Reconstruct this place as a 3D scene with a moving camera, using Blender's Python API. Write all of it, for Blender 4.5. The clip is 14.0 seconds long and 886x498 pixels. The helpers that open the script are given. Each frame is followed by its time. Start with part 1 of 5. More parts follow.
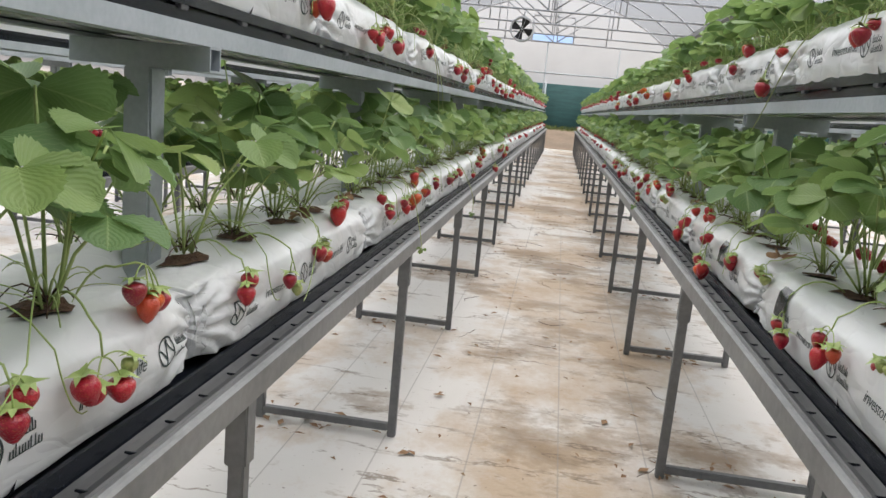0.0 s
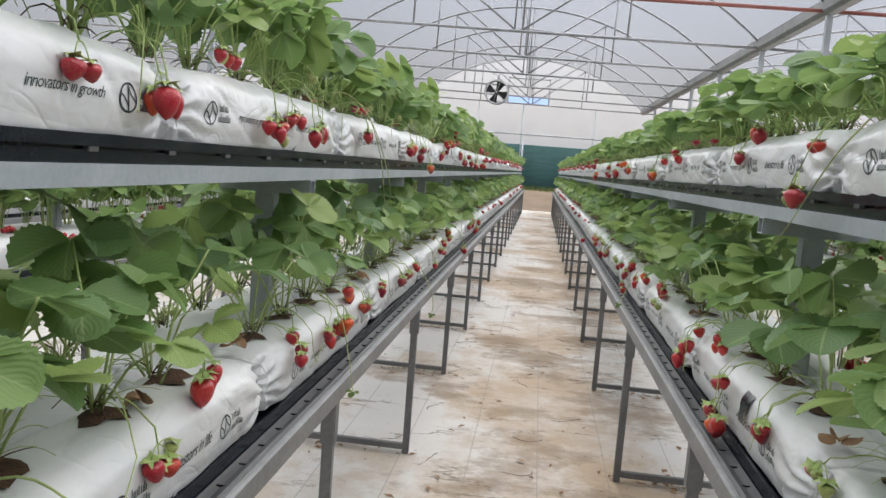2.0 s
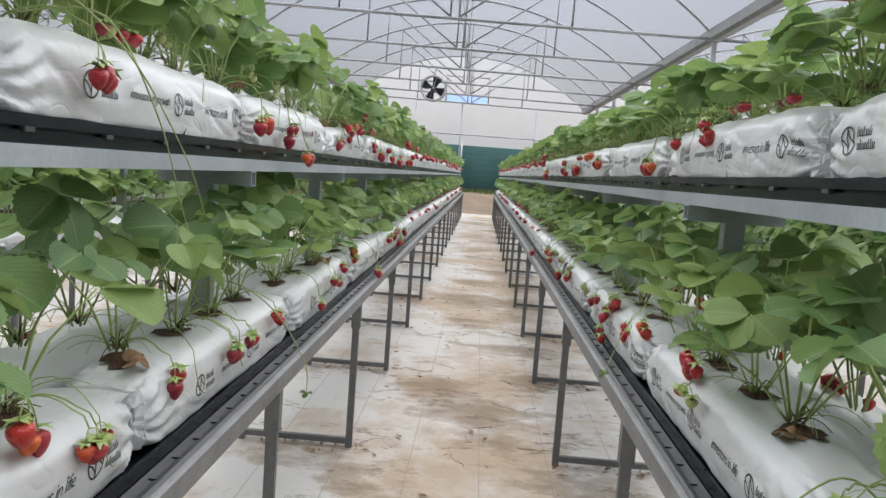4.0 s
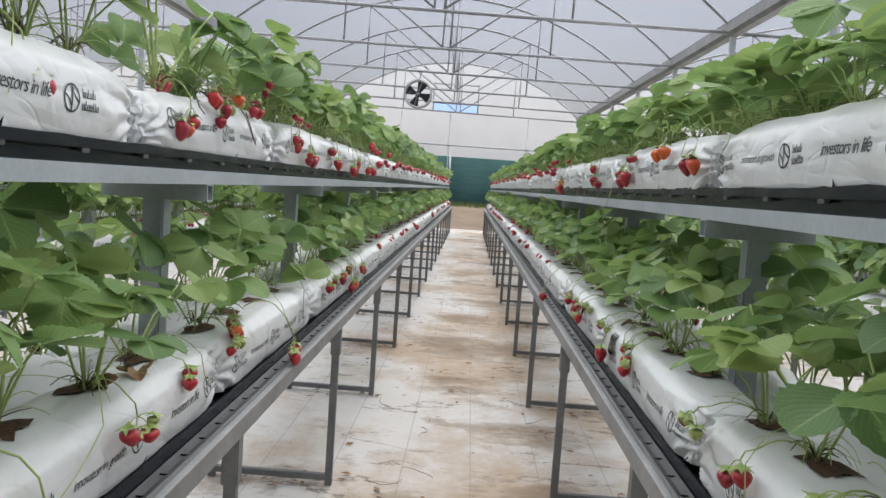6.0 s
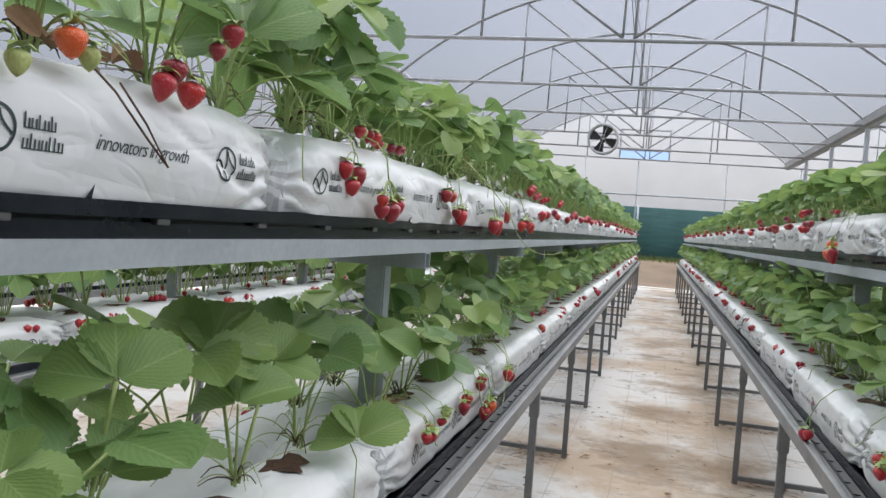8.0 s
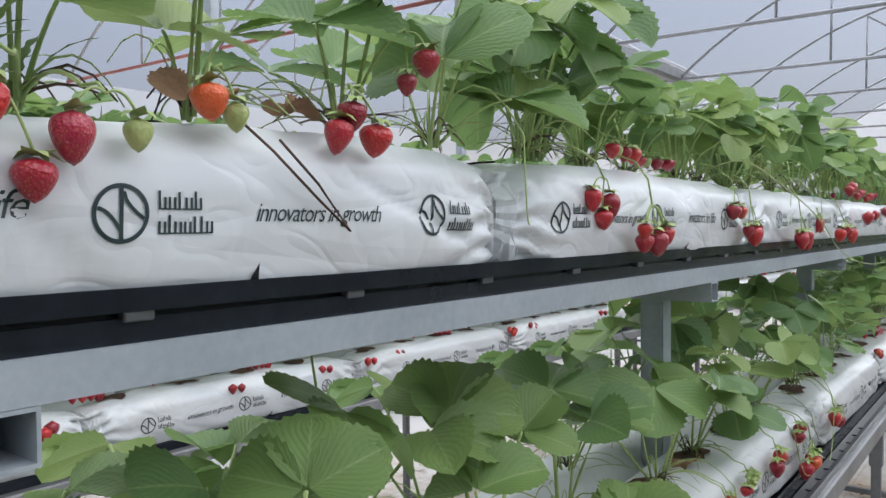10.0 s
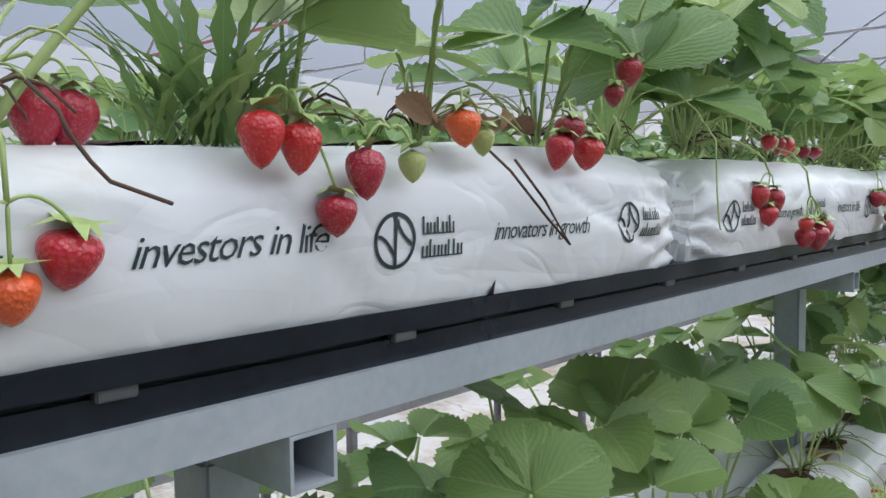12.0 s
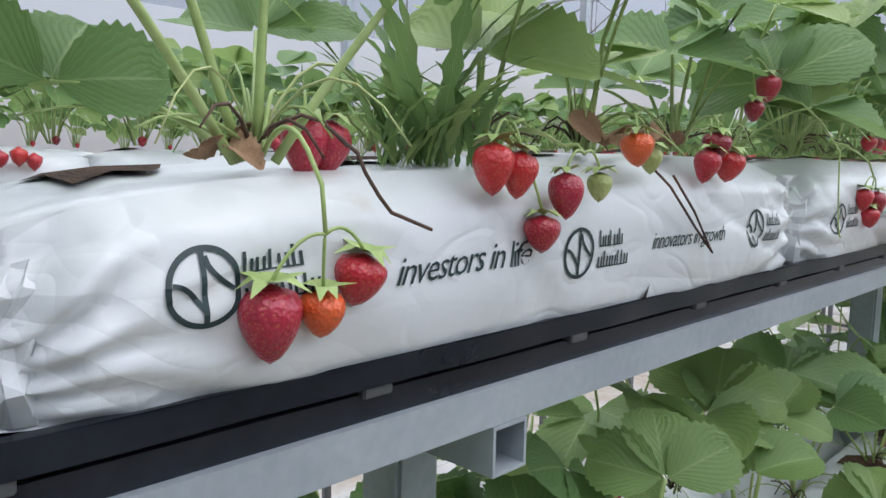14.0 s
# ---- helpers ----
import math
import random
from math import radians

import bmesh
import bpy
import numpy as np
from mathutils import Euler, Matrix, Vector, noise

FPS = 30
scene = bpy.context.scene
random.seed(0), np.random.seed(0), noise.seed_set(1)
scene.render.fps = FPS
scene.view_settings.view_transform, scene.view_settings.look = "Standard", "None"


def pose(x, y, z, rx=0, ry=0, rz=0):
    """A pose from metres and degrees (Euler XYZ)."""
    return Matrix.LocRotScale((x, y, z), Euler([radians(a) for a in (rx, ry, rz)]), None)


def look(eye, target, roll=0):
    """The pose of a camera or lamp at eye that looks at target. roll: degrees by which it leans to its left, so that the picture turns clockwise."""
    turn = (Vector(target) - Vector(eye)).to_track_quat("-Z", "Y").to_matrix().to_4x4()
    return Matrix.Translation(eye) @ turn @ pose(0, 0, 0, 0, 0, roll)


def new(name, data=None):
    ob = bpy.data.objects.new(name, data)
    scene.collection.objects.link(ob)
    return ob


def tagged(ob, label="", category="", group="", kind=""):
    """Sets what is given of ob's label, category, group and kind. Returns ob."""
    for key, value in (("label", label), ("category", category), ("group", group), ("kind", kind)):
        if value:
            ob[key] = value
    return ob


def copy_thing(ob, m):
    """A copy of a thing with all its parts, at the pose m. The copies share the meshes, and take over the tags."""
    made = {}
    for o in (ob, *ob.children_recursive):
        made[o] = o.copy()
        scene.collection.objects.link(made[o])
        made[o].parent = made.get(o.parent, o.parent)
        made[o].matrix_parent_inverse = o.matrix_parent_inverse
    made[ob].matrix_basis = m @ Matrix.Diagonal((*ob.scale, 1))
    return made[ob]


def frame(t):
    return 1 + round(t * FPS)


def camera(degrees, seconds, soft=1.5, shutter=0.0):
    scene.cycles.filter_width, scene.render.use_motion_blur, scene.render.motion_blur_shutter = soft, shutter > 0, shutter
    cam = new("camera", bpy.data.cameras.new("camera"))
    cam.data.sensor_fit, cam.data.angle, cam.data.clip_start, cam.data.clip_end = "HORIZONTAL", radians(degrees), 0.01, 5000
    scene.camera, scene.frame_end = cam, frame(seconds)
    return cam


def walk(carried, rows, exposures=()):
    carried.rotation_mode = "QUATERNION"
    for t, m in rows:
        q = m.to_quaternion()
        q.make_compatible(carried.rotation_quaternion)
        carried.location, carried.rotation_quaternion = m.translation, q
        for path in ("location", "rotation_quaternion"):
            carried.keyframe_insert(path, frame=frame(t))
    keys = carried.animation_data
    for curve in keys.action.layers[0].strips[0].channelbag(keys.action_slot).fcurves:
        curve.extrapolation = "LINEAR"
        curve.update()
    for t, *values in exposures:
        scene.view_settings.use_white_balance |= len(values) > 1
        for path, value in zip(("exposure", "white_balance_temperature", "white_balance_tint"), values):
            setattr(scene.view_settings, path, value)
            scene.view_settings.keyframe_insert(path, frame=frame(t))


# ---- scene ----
cam = camera(60.2, 14.0)
PATH = [
    (0, (-0.120, 0.172, 1.150), (-0.387, 2.117, 0.780), 5.25),
    (0.5, (-0.151, 0.198, 1.198), (-0.417, 2.144, 0.819), 4.5),
    (1, (-0.150, 0.292, 1.256), (-0.404, 2.248, 0.921), 4.15),
    (1.5, (-0.092, 0.567, 1.283), (-0.343, 2.532, 1.005), 4.2),
    (2, (-0.100, 0.771, 1.273), (-0.335, 2.745, 1.056), 4.5),
    (2.5, (-0.161, 1.001, 1.284), (-0.367, 2.982, 1.102), 4.7),
    (3, (-0.117, 1.259, 1.259), (-0.276, 3.244, 1.079), 4.8),
    (3.2, (-0.094, 1.404, 1.254), (-0.232, 3.391, 1.069), 4.8),
    (5.3, (-0.088, 3.160, 1.232), (-0.142, 5.149, 1.030), 3.8),
    (5.5, (-0.098, 3.304, 1.246), (-0.154, 5.294, 1.054), 3.8),
    (6, (-0.087, 3.673, 1.241), (-0.148, 5.665, 1.078), 4.0),
    (6.5, (-0.090, 4.036, 1.243), (-0.167, 6.030, 1.110), 4.2),
    (7, (-0.142, 4.382, 1.276), (-0.232, 6.378, 1.179), 4.3),
    (7.5, (-0.136, 4.715, 1.263), (-0.370, 6.700, 1.184), 4.4),
    (8, (-0.159, 5.017, 1.279), (-0.699, 6.942, 1.214), 4.2),
    (8.5, (-0.205, 5.183, 1.288), (-1.077, 6.983, 1.264), 2.45),
    (9, (-0.183, 5.253, 1.290), (-1.365, 6.866, 1.315), 0.3),
    (11.5, (-0.235, 5.158, 1.364), (-1.486, 6.712, 1.224), -1.4),
    (12, (-0.287, 5.132, 1.364), (-1.630, 6.608, 1.228), -0.7),
    (12.5, (-0.296, 5.136, 1.383), (-1.714, 6.534, 1.203), 1.1),
    (13, (-0.304, 5.149, 1.386), (-1.752, 6.516, 1.198), 0.7),
    (13.5, (-0.295, 5.059, 1.394), (-1.700, 6.465, 1.169), 0.4),
    (14, (-0.337, 5.005, 1.407), (-1.728, 6.423, 1.171), 1.1),
]
walk(cam, [(t, look(eye, target, roll)) for t, eye, target, roll in PATH], exposures=[(0.0, 1.20, 6500, 9.5), (3.0, 1.14, 6330, 9.5), (7.5, 1.12, 6220, 9.5), (9.0, 1.14, 6030, 9.5), (14.0, 1.18, 5870, 9.5)])

# ---- daylight: overcast sky through the film roof ----
SUN_HEIGHT, SUN_TURN = radians(70), radians(15)
world = bpy.data.worlds.new("overcast")
scene.world = world
world.use_nodes = True
sky = world.node_tree.nodes.new("ShaderNodeTexSky")
sky.sky_type, sky.sun_disc, sky.sun_elevation, sky.sun_rotation = "NISHITA", False, SUN_HEIGHT, SUN_TURN
sky.air_density, sky.dust_density, sky.ozone_density = 1.0, 6.0, 1.0
world.node_tree.links.new(sky.outputs[0], world.node_tree.nodes["Background"].inputs[0])
world.node_tree.nodes["Background"].inputs[1].default_value = 0.050
sun = new("sun", bpy.data.lights.new("sun", "SUN"))
sun.data.energy, sun.data.angle, sun.data.color = 4.0, radians(130), (1.0, 0.99, 0.97)
sun.matrix_world = look((0, 0, 20), (math.sin(SUN_TURN) * -6, math.cos(SUN_TURN) * -6, 20 - 6 * math.tan(SUN_HEIGHT)))


# ---- materials ----
def material(name):
    m = bpy.data.materials.new(name)
    m.use_nodes = True
    return m, m.node_tree.nodes, m.node_tree.links, m.node_tree.nodes["Principled BSDF"]


def noise_at(nodes, links, scale, detail=4.0, rough=0.55, stretch=(1, 1, 1), space="Object", shift=0.0):
    tc, mp, nz = nodes.new("ShaderNodeTexCoord"), nodes.new("ShaderNodeMapping"), nodes.new("ShaderNodeTexNoise")
    mp.inputs["Scale"].default_value, mp.inputs["Location"].default_value = stretch, (shift, shift, 0)
    nz.inputs["Scale"].default_value, nz.inputs["Detail"].default_value, nz.inputs["Roughness"].default_value = scale, detail, rough
    links.new(tc.outputs[space], mp.inputs[0])
    links.new(mp.outputs[0], nz.inputs["Vector"])
    return nz.outputs["Fac"]


def ramp(nodes, links, fac, stops):
    r = nodes.new("ShaderNodeValToRGB")
    r.color_ramp.elements[0].position, r.color_ramp.elements[0].color = stops[0][0], (*stops[0][1], 1)
    r.color_ramp.elements[1].position, r.color_ramp.elements[1].color = stops[-1][0], (*stops[-1][1], 1)
    for pos, col in stops[1:-1]:
        r.color_ramp.elements.new(pos).color = (*col, 1)
    links.new(fac, r.inputs[0])
    return r.outputs[0]


def mix(nodes, links, fac, a, b, mode="MIX"):
    n = nodes.new("ShaderNodeMix")
    n.data_type, n.blend_type = "RGBA", mode
    for socket, value in ((n.inputs[0], fac), (n.inputs[6], a), (n.inputs[7], b)):
        if hasattr(value, "links"):
            links.new(value, socket)
        else:
            socket.default_value = value if isinstance(value, (int, float)) else (*value, 1)
    return n.outputs[2]


def bump(nodes, links, bsdf, height, strength, distance):
    b = nodes.new("ShaderNodeBump")
    b.inputs["Strength"].default_value, b.inputs["Distance"].default_value = strength, distance
    links.new(height, b.inputs["Height"])
    links.new(b.outputs[0], bsdf.inputs["Normal"])


def surface(name, dark, light, scale=8.0, rough=0.6, metal=0.0, relief=0.3, depth=0.002, stretch=(1, 1, 1), fine=60.0):
    """A surface with two scales of variation and fine relief."""
    m, n, l, p = material(name)
    a, b = noise_at(n, l, scale, stretch=stretch), noise_at(n, l, fine, 3.0, stretch=stretch)
    big = ramp(n, l, a, [(0.3, dark), (0.7, light)])
    l.new(mix(n, l, 0.35, big, ramp(n, l, b, [(0.3, dark), (0.7, light)])), p.inputs["Base Color"])
    p.inputs["Roughness"].default_value, p.inputs["Metallic"].default_value = rough, metal
    bump(n, l, p, b, relief, depth)
    return m


GALVANISED = surface("galvanised_steel", (0.31, 0.345, 0.375), (0.46, 0.495, 0.525), 6.0, 0.48, 0.3, 0.15, 0.001, fine=90)
EDGE_STEEL = surface("weathered_edge_steel", (0.17, 0.175, 0.18), (0.30, 0.305, 0.31), 7.0, 0.5, 0.4, 0.25, 0.001)
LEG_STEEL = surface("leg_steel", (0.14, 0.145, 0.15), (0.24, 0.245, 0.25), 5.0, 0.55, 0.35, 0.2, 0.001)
TRUSS_STEEL = surface("truss_steel", (0.22, 0.23, 0.25), (0.36, 0.37, 0.39), 4.0, 0.5, 0.4, 0.1, 0.001)
RED_STEEL = surface("red_oxide_steel", (0.21, 0.065, 0.055), (0.31, 0.11, 0.09), 4.0, 0.6, 0.0, 0.1, 0.001)
BLACK_PLASTIC = surface("black_plastic", (0.006, 0.008, 0.012), (0.015, 0.018, 0.025), 9.0, 0.26, 0.0, 0.25, 0.002)
BLACK_PLASTIC.node_tree.nodes["Principled BSDF"].inputs["Specular IOR Level"].default_value = 0.3
DUSTY_PLASTIC = surface("dusty_black_plastic", (0.035, 0.037, 0.040), (0.095, 0.097, 0.10), 12.0, 0.5, 0.0, 0.4, 0.002, (1, 0.3, 1), 70)
SOIL = surface("coir", (0.035, 0.018, 0.01), (0.13, 0.065, 0.035), 30.0, 0.95, 0.0, 1.0, 0.008, fine=160)
DRY_LEAF = surface("dry_leaf", (0.19, 0.10, 0.055), (0.42, 0.27, 0.15), 20.0, 0.85, 0.0, 0.8, 0.004)
TWIG = surface("brown_stalk", (0.05, 0.03, 0.02), (0.13, 0.07, 0.05), 20.0, 0.8, 0.0, 0.4, 0.002)
EARTH = surface("bare_earth", (0.13, 0.095, 0.065), (0.24, 0.175, 0.12), 0.9, 0.95, 0.0, 0.9, 0.03, fine=14)
NET = surface("green_shade_net", (0.012, 0.055, 0.055), (0.028, 0.10, 0.095), 1.2, 0.75, 0.0, 0.5, 0.01, (1, 1, 8), 6)
INK = surface("green_black_ink", (0.010, 0.022, 0.024), (0.022, 0.045, 0.046), 40.0, 0.5, 0.0, 0.05, 0.0005)
FAN_WHITE = surface("fan_ring", (0.35, 0.36, 0.38), (0.55, 0.56, 0.58), 8.0, 0.45, 0.2, 0.1, 0.001)
FAN_BLACK = surface("fan_blade", (0.010, 0.010, 0.011), (0.022, 0.022, 0.024), 8.0, 0.4, 0.0, 0.1, 0.001)
GRASS = surface("grass", (0.06, 0.10, 0.02), (0.18, 0.22, 0.06), 6.0, 0.8, 0.0, 0.4, 0.005)
CONCRETE = surface("pale_concrete", (0.55, 0.53, 0.49), (0.75, 0.73, 0.69), 5.0, 0.85, 0.0, 0.4, 0.003)


def bag_plastic():
    m, n, l, p = material("white_bag_film")
    dirt = ramp(n, l, noise_at(n, l, 7.0, 5.0, 0.65), [(0.50, (0.665, 0.675, 0.69)), (0.67, (0.64, 0.645, 0.645)), (0.80, (0.54, 0.49, 0.42))])
    l.new(dirt, p.inputs["Base Color"])
    p.inputs["Roughness"].default_value = 0.33
    # soft undulation, and long pulled creases with flat film between them
    tc = n.new("ShaderNodeTexCoord")
    # folds that run out from the gathered ends
    def calc(op, a, b=0.0, c=0.0):
        node = n.new("ShaderNodeMath")
        node.operation = op
        for socket, value in zip(node.inputs, (a, b, c)):
            if hasattr(value, "links"):
                l.new(value, socket)
            else:
                socket.default_value = value
        return node.outputs[0]

    sep = n.new("ShaderNodeSeparateXYZ")
    l.new(tc.outputs["Object"], sep.inputs[0])
    end = calc("PINGPONG", sep.outputs[1], 0.511)
    turn = calc("ARCTAN2", calc("SUBTRACT", sep.outputs[2], 0.062), calc("ADD", end, 0.03))
    warp = noise_at(n, l, 7.0, 1.0, 0.5)
    rays = calc("PINGPONG", calc("ADD", turn, calc("MULTIPLY", warp, 1.2)), 0.21)
    fade = calc("POWER", calc("MAXIMUM", calc("SUBTRACT", 1.0, calc("DIVIDE", end, 0.26)), 0.0), 1.5)
    total = calc("MULTIPLY", noise_at(n, l, 9.0, 2.0, 0.5, (1, 0.35, 1)), 0.5)
    for scale, stretch, shift, wide, weight in ((4.0, (1, 0.22, 1.7), 0.0, 0.08, 0.07), (9.0, (1, 0.4, 1.3), 3.7, 0.06, 0.035), (19.0, (1, 0.6, 1), 8.1, 0.06, 0.022)):
        off = calc("ABSOLUTE", calc("SUBTRACT", noise_at(n, l, scale, 1.0, 0.4, stretch, shift=shift), 0.5))
        total = calc("MULTIPLY_ADD", calc("MINIMUM", calc("DIVIDE", off, wide), 1.0), weight, total)
    crumple = calc("ABSOLUTE", calc("SUBTRACT", noise_at(n, l, 15.0, 2.0, 0.5), 0.5))
    total = calc("MULTIPLY_ADD", calc("MULTIPLY", crumple, fade), 0.6, total)
    height = calc("MULTIPLY_ADD", calc("MULTIPLY", rays, fade), 0.6, total)
    bump(n, l, p, height, 0.8, 0.026)
    return m


BAG = bag_plastic()


def roof_film(name, clear, tint):
    m, n, l, p = material(name)
    n.remove(p)
    out = n["Material Output"]
    thin, milk, both = n.new("ShaderNodeBsdfTransparent"), n.new("ShaderNodeBsdfTranslucent"), n.new("ShaderNodeMixShader")
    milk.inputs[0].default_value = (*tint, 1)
    haze = n.new("ShaderNodeMapRange")
    haze.inputs[3].default_value, haze.inputs[4].default_value = clear - 0.08, clear + 0.08
    l.new(noise_at(n, l, 0.5, 5.0, 0.6, (1, 0.3, 1)), haze.inputs[0])
    l.new(haze.outputs[0], both.inputs[0])
    l.new(milk.outputs[0], both.inputs[1])
    l.new(thin.outputs[0], both.inputs[2])
    l.new(both.outputs[0], out.inputs[0])
    return m


# tints balance the light: roof film darkened against glare, wall films kept paler
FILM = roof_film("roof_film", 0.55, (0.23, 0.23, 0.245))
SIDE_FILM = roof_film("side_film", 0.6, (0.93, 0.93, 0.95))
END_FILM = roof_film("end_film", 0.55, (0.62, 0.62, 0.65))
BLUE_FILM = roof_film("blue_film", 0.2, (0.34, 0.52, 0.88))


def floor_cover():
    m, n, l, p = material("white_ground_cover")
    # feet have carried most soil into the middle of the aisle
    tc, sep = n.new("ShaderNodeTexCoord"), n.new("ShaderNodeSeparateXYZ")
    l.new(tc.outputs["Object"], sep.inputs[0])
    aisle = n.new("ShaderNodeMapRange")
    aisle.interpolation_type = "SMOOTHSTEP"
    aisle.inputs[1].default_value, aisle.inputs[2].default_value, aisle.inputs[3].default_value, aisle.inputs[4].default_value = 0.75, 0.15, -0.035, 0.045
    away, size = n.new("ShaderNodeMath"), n.new("ShaderNodeMath")
    away.operation, size.operation = "SUBTRACT", "ABSOLUTE"
    l.new(sep.outputs[0], away.inputs[0])
    away.inputs[1].default_value = 0.05
    l.new(away.outputs[0], size.inputs[0])
    l.new(size.outputs[0], aisle.inputs[0])

    def trodden(value):
        add = n.new("ShaderNodeMath")
        add.operation = "ADD"
        l.new(value, add.inputs[0])
        l.new(aisle.outputs[0], add.inputs[1])
        return add.outputs[0]

    patch = ramp(n, l, trodden(noise_at(n, l, 0.9, 10.0, 0.70, (1.0, 0.8, 1))), [(0.45, (0, 0, 0)), (0.51, (0.4, 0.4, 0.4)), (0.60, (0.9, 0.9, 0.9))])
    wet = ramp(n, l, trodden(noise_at(n, l, 1.1, 9.0, 0.68, (0.9, 1.2, 1), shift=5.3)), [(0.54, (0, 0, 0)), (0.58, (0.45, 0.45, 0.45)), (0.66, (0.85, 0.85, 0.85))])
    smear = ramp(n, l, noise_at(n, l, 3.1, 6.0, 0.7, (0.8, 1.7, 1), shift=9.1), [(0.60, (0, 0, 0)), (0.70, (0.6, 0.6, 0.6))])
    grit = ramp(n, l, noise_at(n, l, 42.0, 3.0, 0.6), [(0.675, (0, 0, 0)), (0.72, (0.75, 0.75, 0.75))])
    base = mix(n, l, noise_at(n, l, 1.7, 4.0), (0.77, 0.75, 0.73), (0.64, 0.62, 0.59))
    weave = mix(n, l, noise_at(n, l, 60.0, 2.0, 0.6, (1, 6, 1)), (0.42, 0.30, 0.19), (0.55, 0.42, 0.29))
    c = mix(n, l, patch, base, weave)
    c = mix(n, l, wet, c, mix(n, l, noise_at(n, l, 9.0, 5.0, 0.7), (0.17, 0.11, 0.06), (0.36, 0.25, 0.15)))
    c = mix(n, l, smear, c, (0.27, 0.19, 0.12))
    c = mix(n, l, grit, c, (0.13, 0.09, 0.06))
    # thin wandering lines of washed-in soil
    line, near0 = n.new("ShaderNodeMath"), n.new("ShaderNodeMath")
    line.operation, near0.operation = "SUBTRACT", "ABSOLUTE"
    l.new(noise_at(n, l, 1.5, 7.0, 0.62, (0.55, 1.5, 1), shift=2.2), line.inputs[0])
    line.inputs[1].default_value = 0.5
    l.new(line.outputs[0], near0.inputs[0])
    trail = ramp(n, l, near0.outputs[0], [(0.002, (1, 1, 1)), (0.012, (0, 0, 0))])
    broken = ramp(n, l, noise_at(n, l, 2.4, 4.0, 0.6, shift=4.4), [(0.48, (0, 0, 0)), (0.58, (0.8, 0.8, 0.8))])
    c = mix(n, l, mix(n, l, 1.0, trail, broken, "MULTIPLY"), c, (0.16, 0.11, 0.07))
    # printed guide lines of the woven cover, every 0.3 m
    md = n.new("ShaderNodeMath")
    md.operation = "PINGPONG"
    md.inputs[1].default_value = 0.15
    l.new(sep.outputs[0], md.inputs[0])
    thin = n.new("ShaderNodeMath")
    thin.operation, thin.inputs[1].default_value = "LESS_THAN", 0.0028
    l.new(md.outputs[0], thin.inputs[0])
    half = n.new("ShaderNodeMath")
    half.operation, half.inputs[1].default_value = "MULTIPLY", 0.45
    l.new(thin.outputs[0], half.inputs[0])
    c = mix(n, l, half.outputs[0], c, (0.28, 0.26, 0.24))
    l.new(c, p.inputs["Base Color"])
    p.inputs["Roughness"].default_value = 0.62
    bump(n, l, p, noise_at(n, l, 3.0, 6.0, 0.6), 0.4, 0.02)
    return m


FLOOR = floor_cover()


def leaf_green(name, island):
    m, n, l, p = material(name)
    if island:
        rnd = n.new("ShaderNodeNewGeometry").outputs["Random Per Island"]
    else:
        rnd = n.new("ShaderNodeObjectInfo").outputs["Random"]
    tone = ramp(n, l, rnd, [(0.0, (0.085, 0.175, 0.06)), (0.4, (0.16, 0.275, 0.08)), (0.8, (0.255, 0.355, 0.10)), (1.0, (0.34, 0.43, 0.13))])
    blotch = noise_at(n, l, 35.0, 3.0)
    c = mix(n, l, blotch, tone, mix(n, l, 0.45, tone, (0.10, 0.20, 0.06)))
    uv, sep = n.new("ShaderNodeUVMap"), n.new("ShaderNodeSeparateXYZ")
    l.new(uv.outputs[0], sep.inputs[0])
    ab, mul, wave = n.new("ShaderNodeMath"), n.new("ShaderNodeMath"), n.new("ShaderNodeMath")
    ab.operation, mul.operation, wave.operation = "ABSOLUTE", "MULTIPLY_ADD", "PINGPONG"
    l.new(sep.outputs[0], ab.inputs[0])
    l.new(ab.outputs[0], mul.inputs[0])
    mul.inputs[1].default_value = -0.75
    l.new(sep.outputs[1], mul.inputs[2])
    l.new(mul.outputs[0], wave.inputs[0])
    wave.inputs[1].default_value = 0.065
    vein = n.new("ShaderNodeMapRange")
    vein.inputs[1].default_value, vein.inputs[2].default_value, vein.inputs[3].default_value, vein.inputs[4].default_value = 0.0, 0.02, 0.0, 1.0
    l.new(wave.outputs[0], vein.inputs[0])
    c = mix(n, l, vein.outputs[0], mix(n, l, 0.3, c, (0.30, 0.40, 0.17)), c)
    rib = ramp(n, l, ab.outputs[0], [(0.02, (1, 1, 1)), (0.05, (0, 0, 0))])
    c = mix(n, l, rib, c, mix(n, l, 0.5, c, (0.36, 0.46, 0.20)))
    l.new(c, p.inputs["Base Color"])
    p.inputs["Roughness"].default_value = 0.5
    p.inputs["Specular IOR Level"].default_value = 0.5
    bump(n, l, p, wave.outputs[0], 0.35, 0.02)
    glow, both = n.new("ShaderNodeBsdfTranslucent"), n.new("ShaderNodeMixShader")
    l.new(mix(n, l, 0.5, c, (0.28, 0.39, 0.14)), glow.inputs[0])
    both.inputs[0].default_value = 0.40
    l.new(p.outputs[0], both.inputs[1])
    l.new(glow.outputs[0], both.inputs[2])
    l.new(both.outputs[0], n["Material Output"].inputs[0])
    return m


LEAF, LEAF_FAR = leaf_green("strawberry_leaf", False), leaf_green("strawberry_leaf_mass", True)
STEM = surface("leaf_stalk", (0.26, 0.36, 0.10), (0.42, 0.50, 0.20), 30.0, 0.5, 0.0, 0.2, 0.001)
RUNNER = surface("runner", (0.30, 0.36, 0.12), (0.46, 0.48, 0.22), 30.0, 0.5, 0.0, 0.2, 0.001)


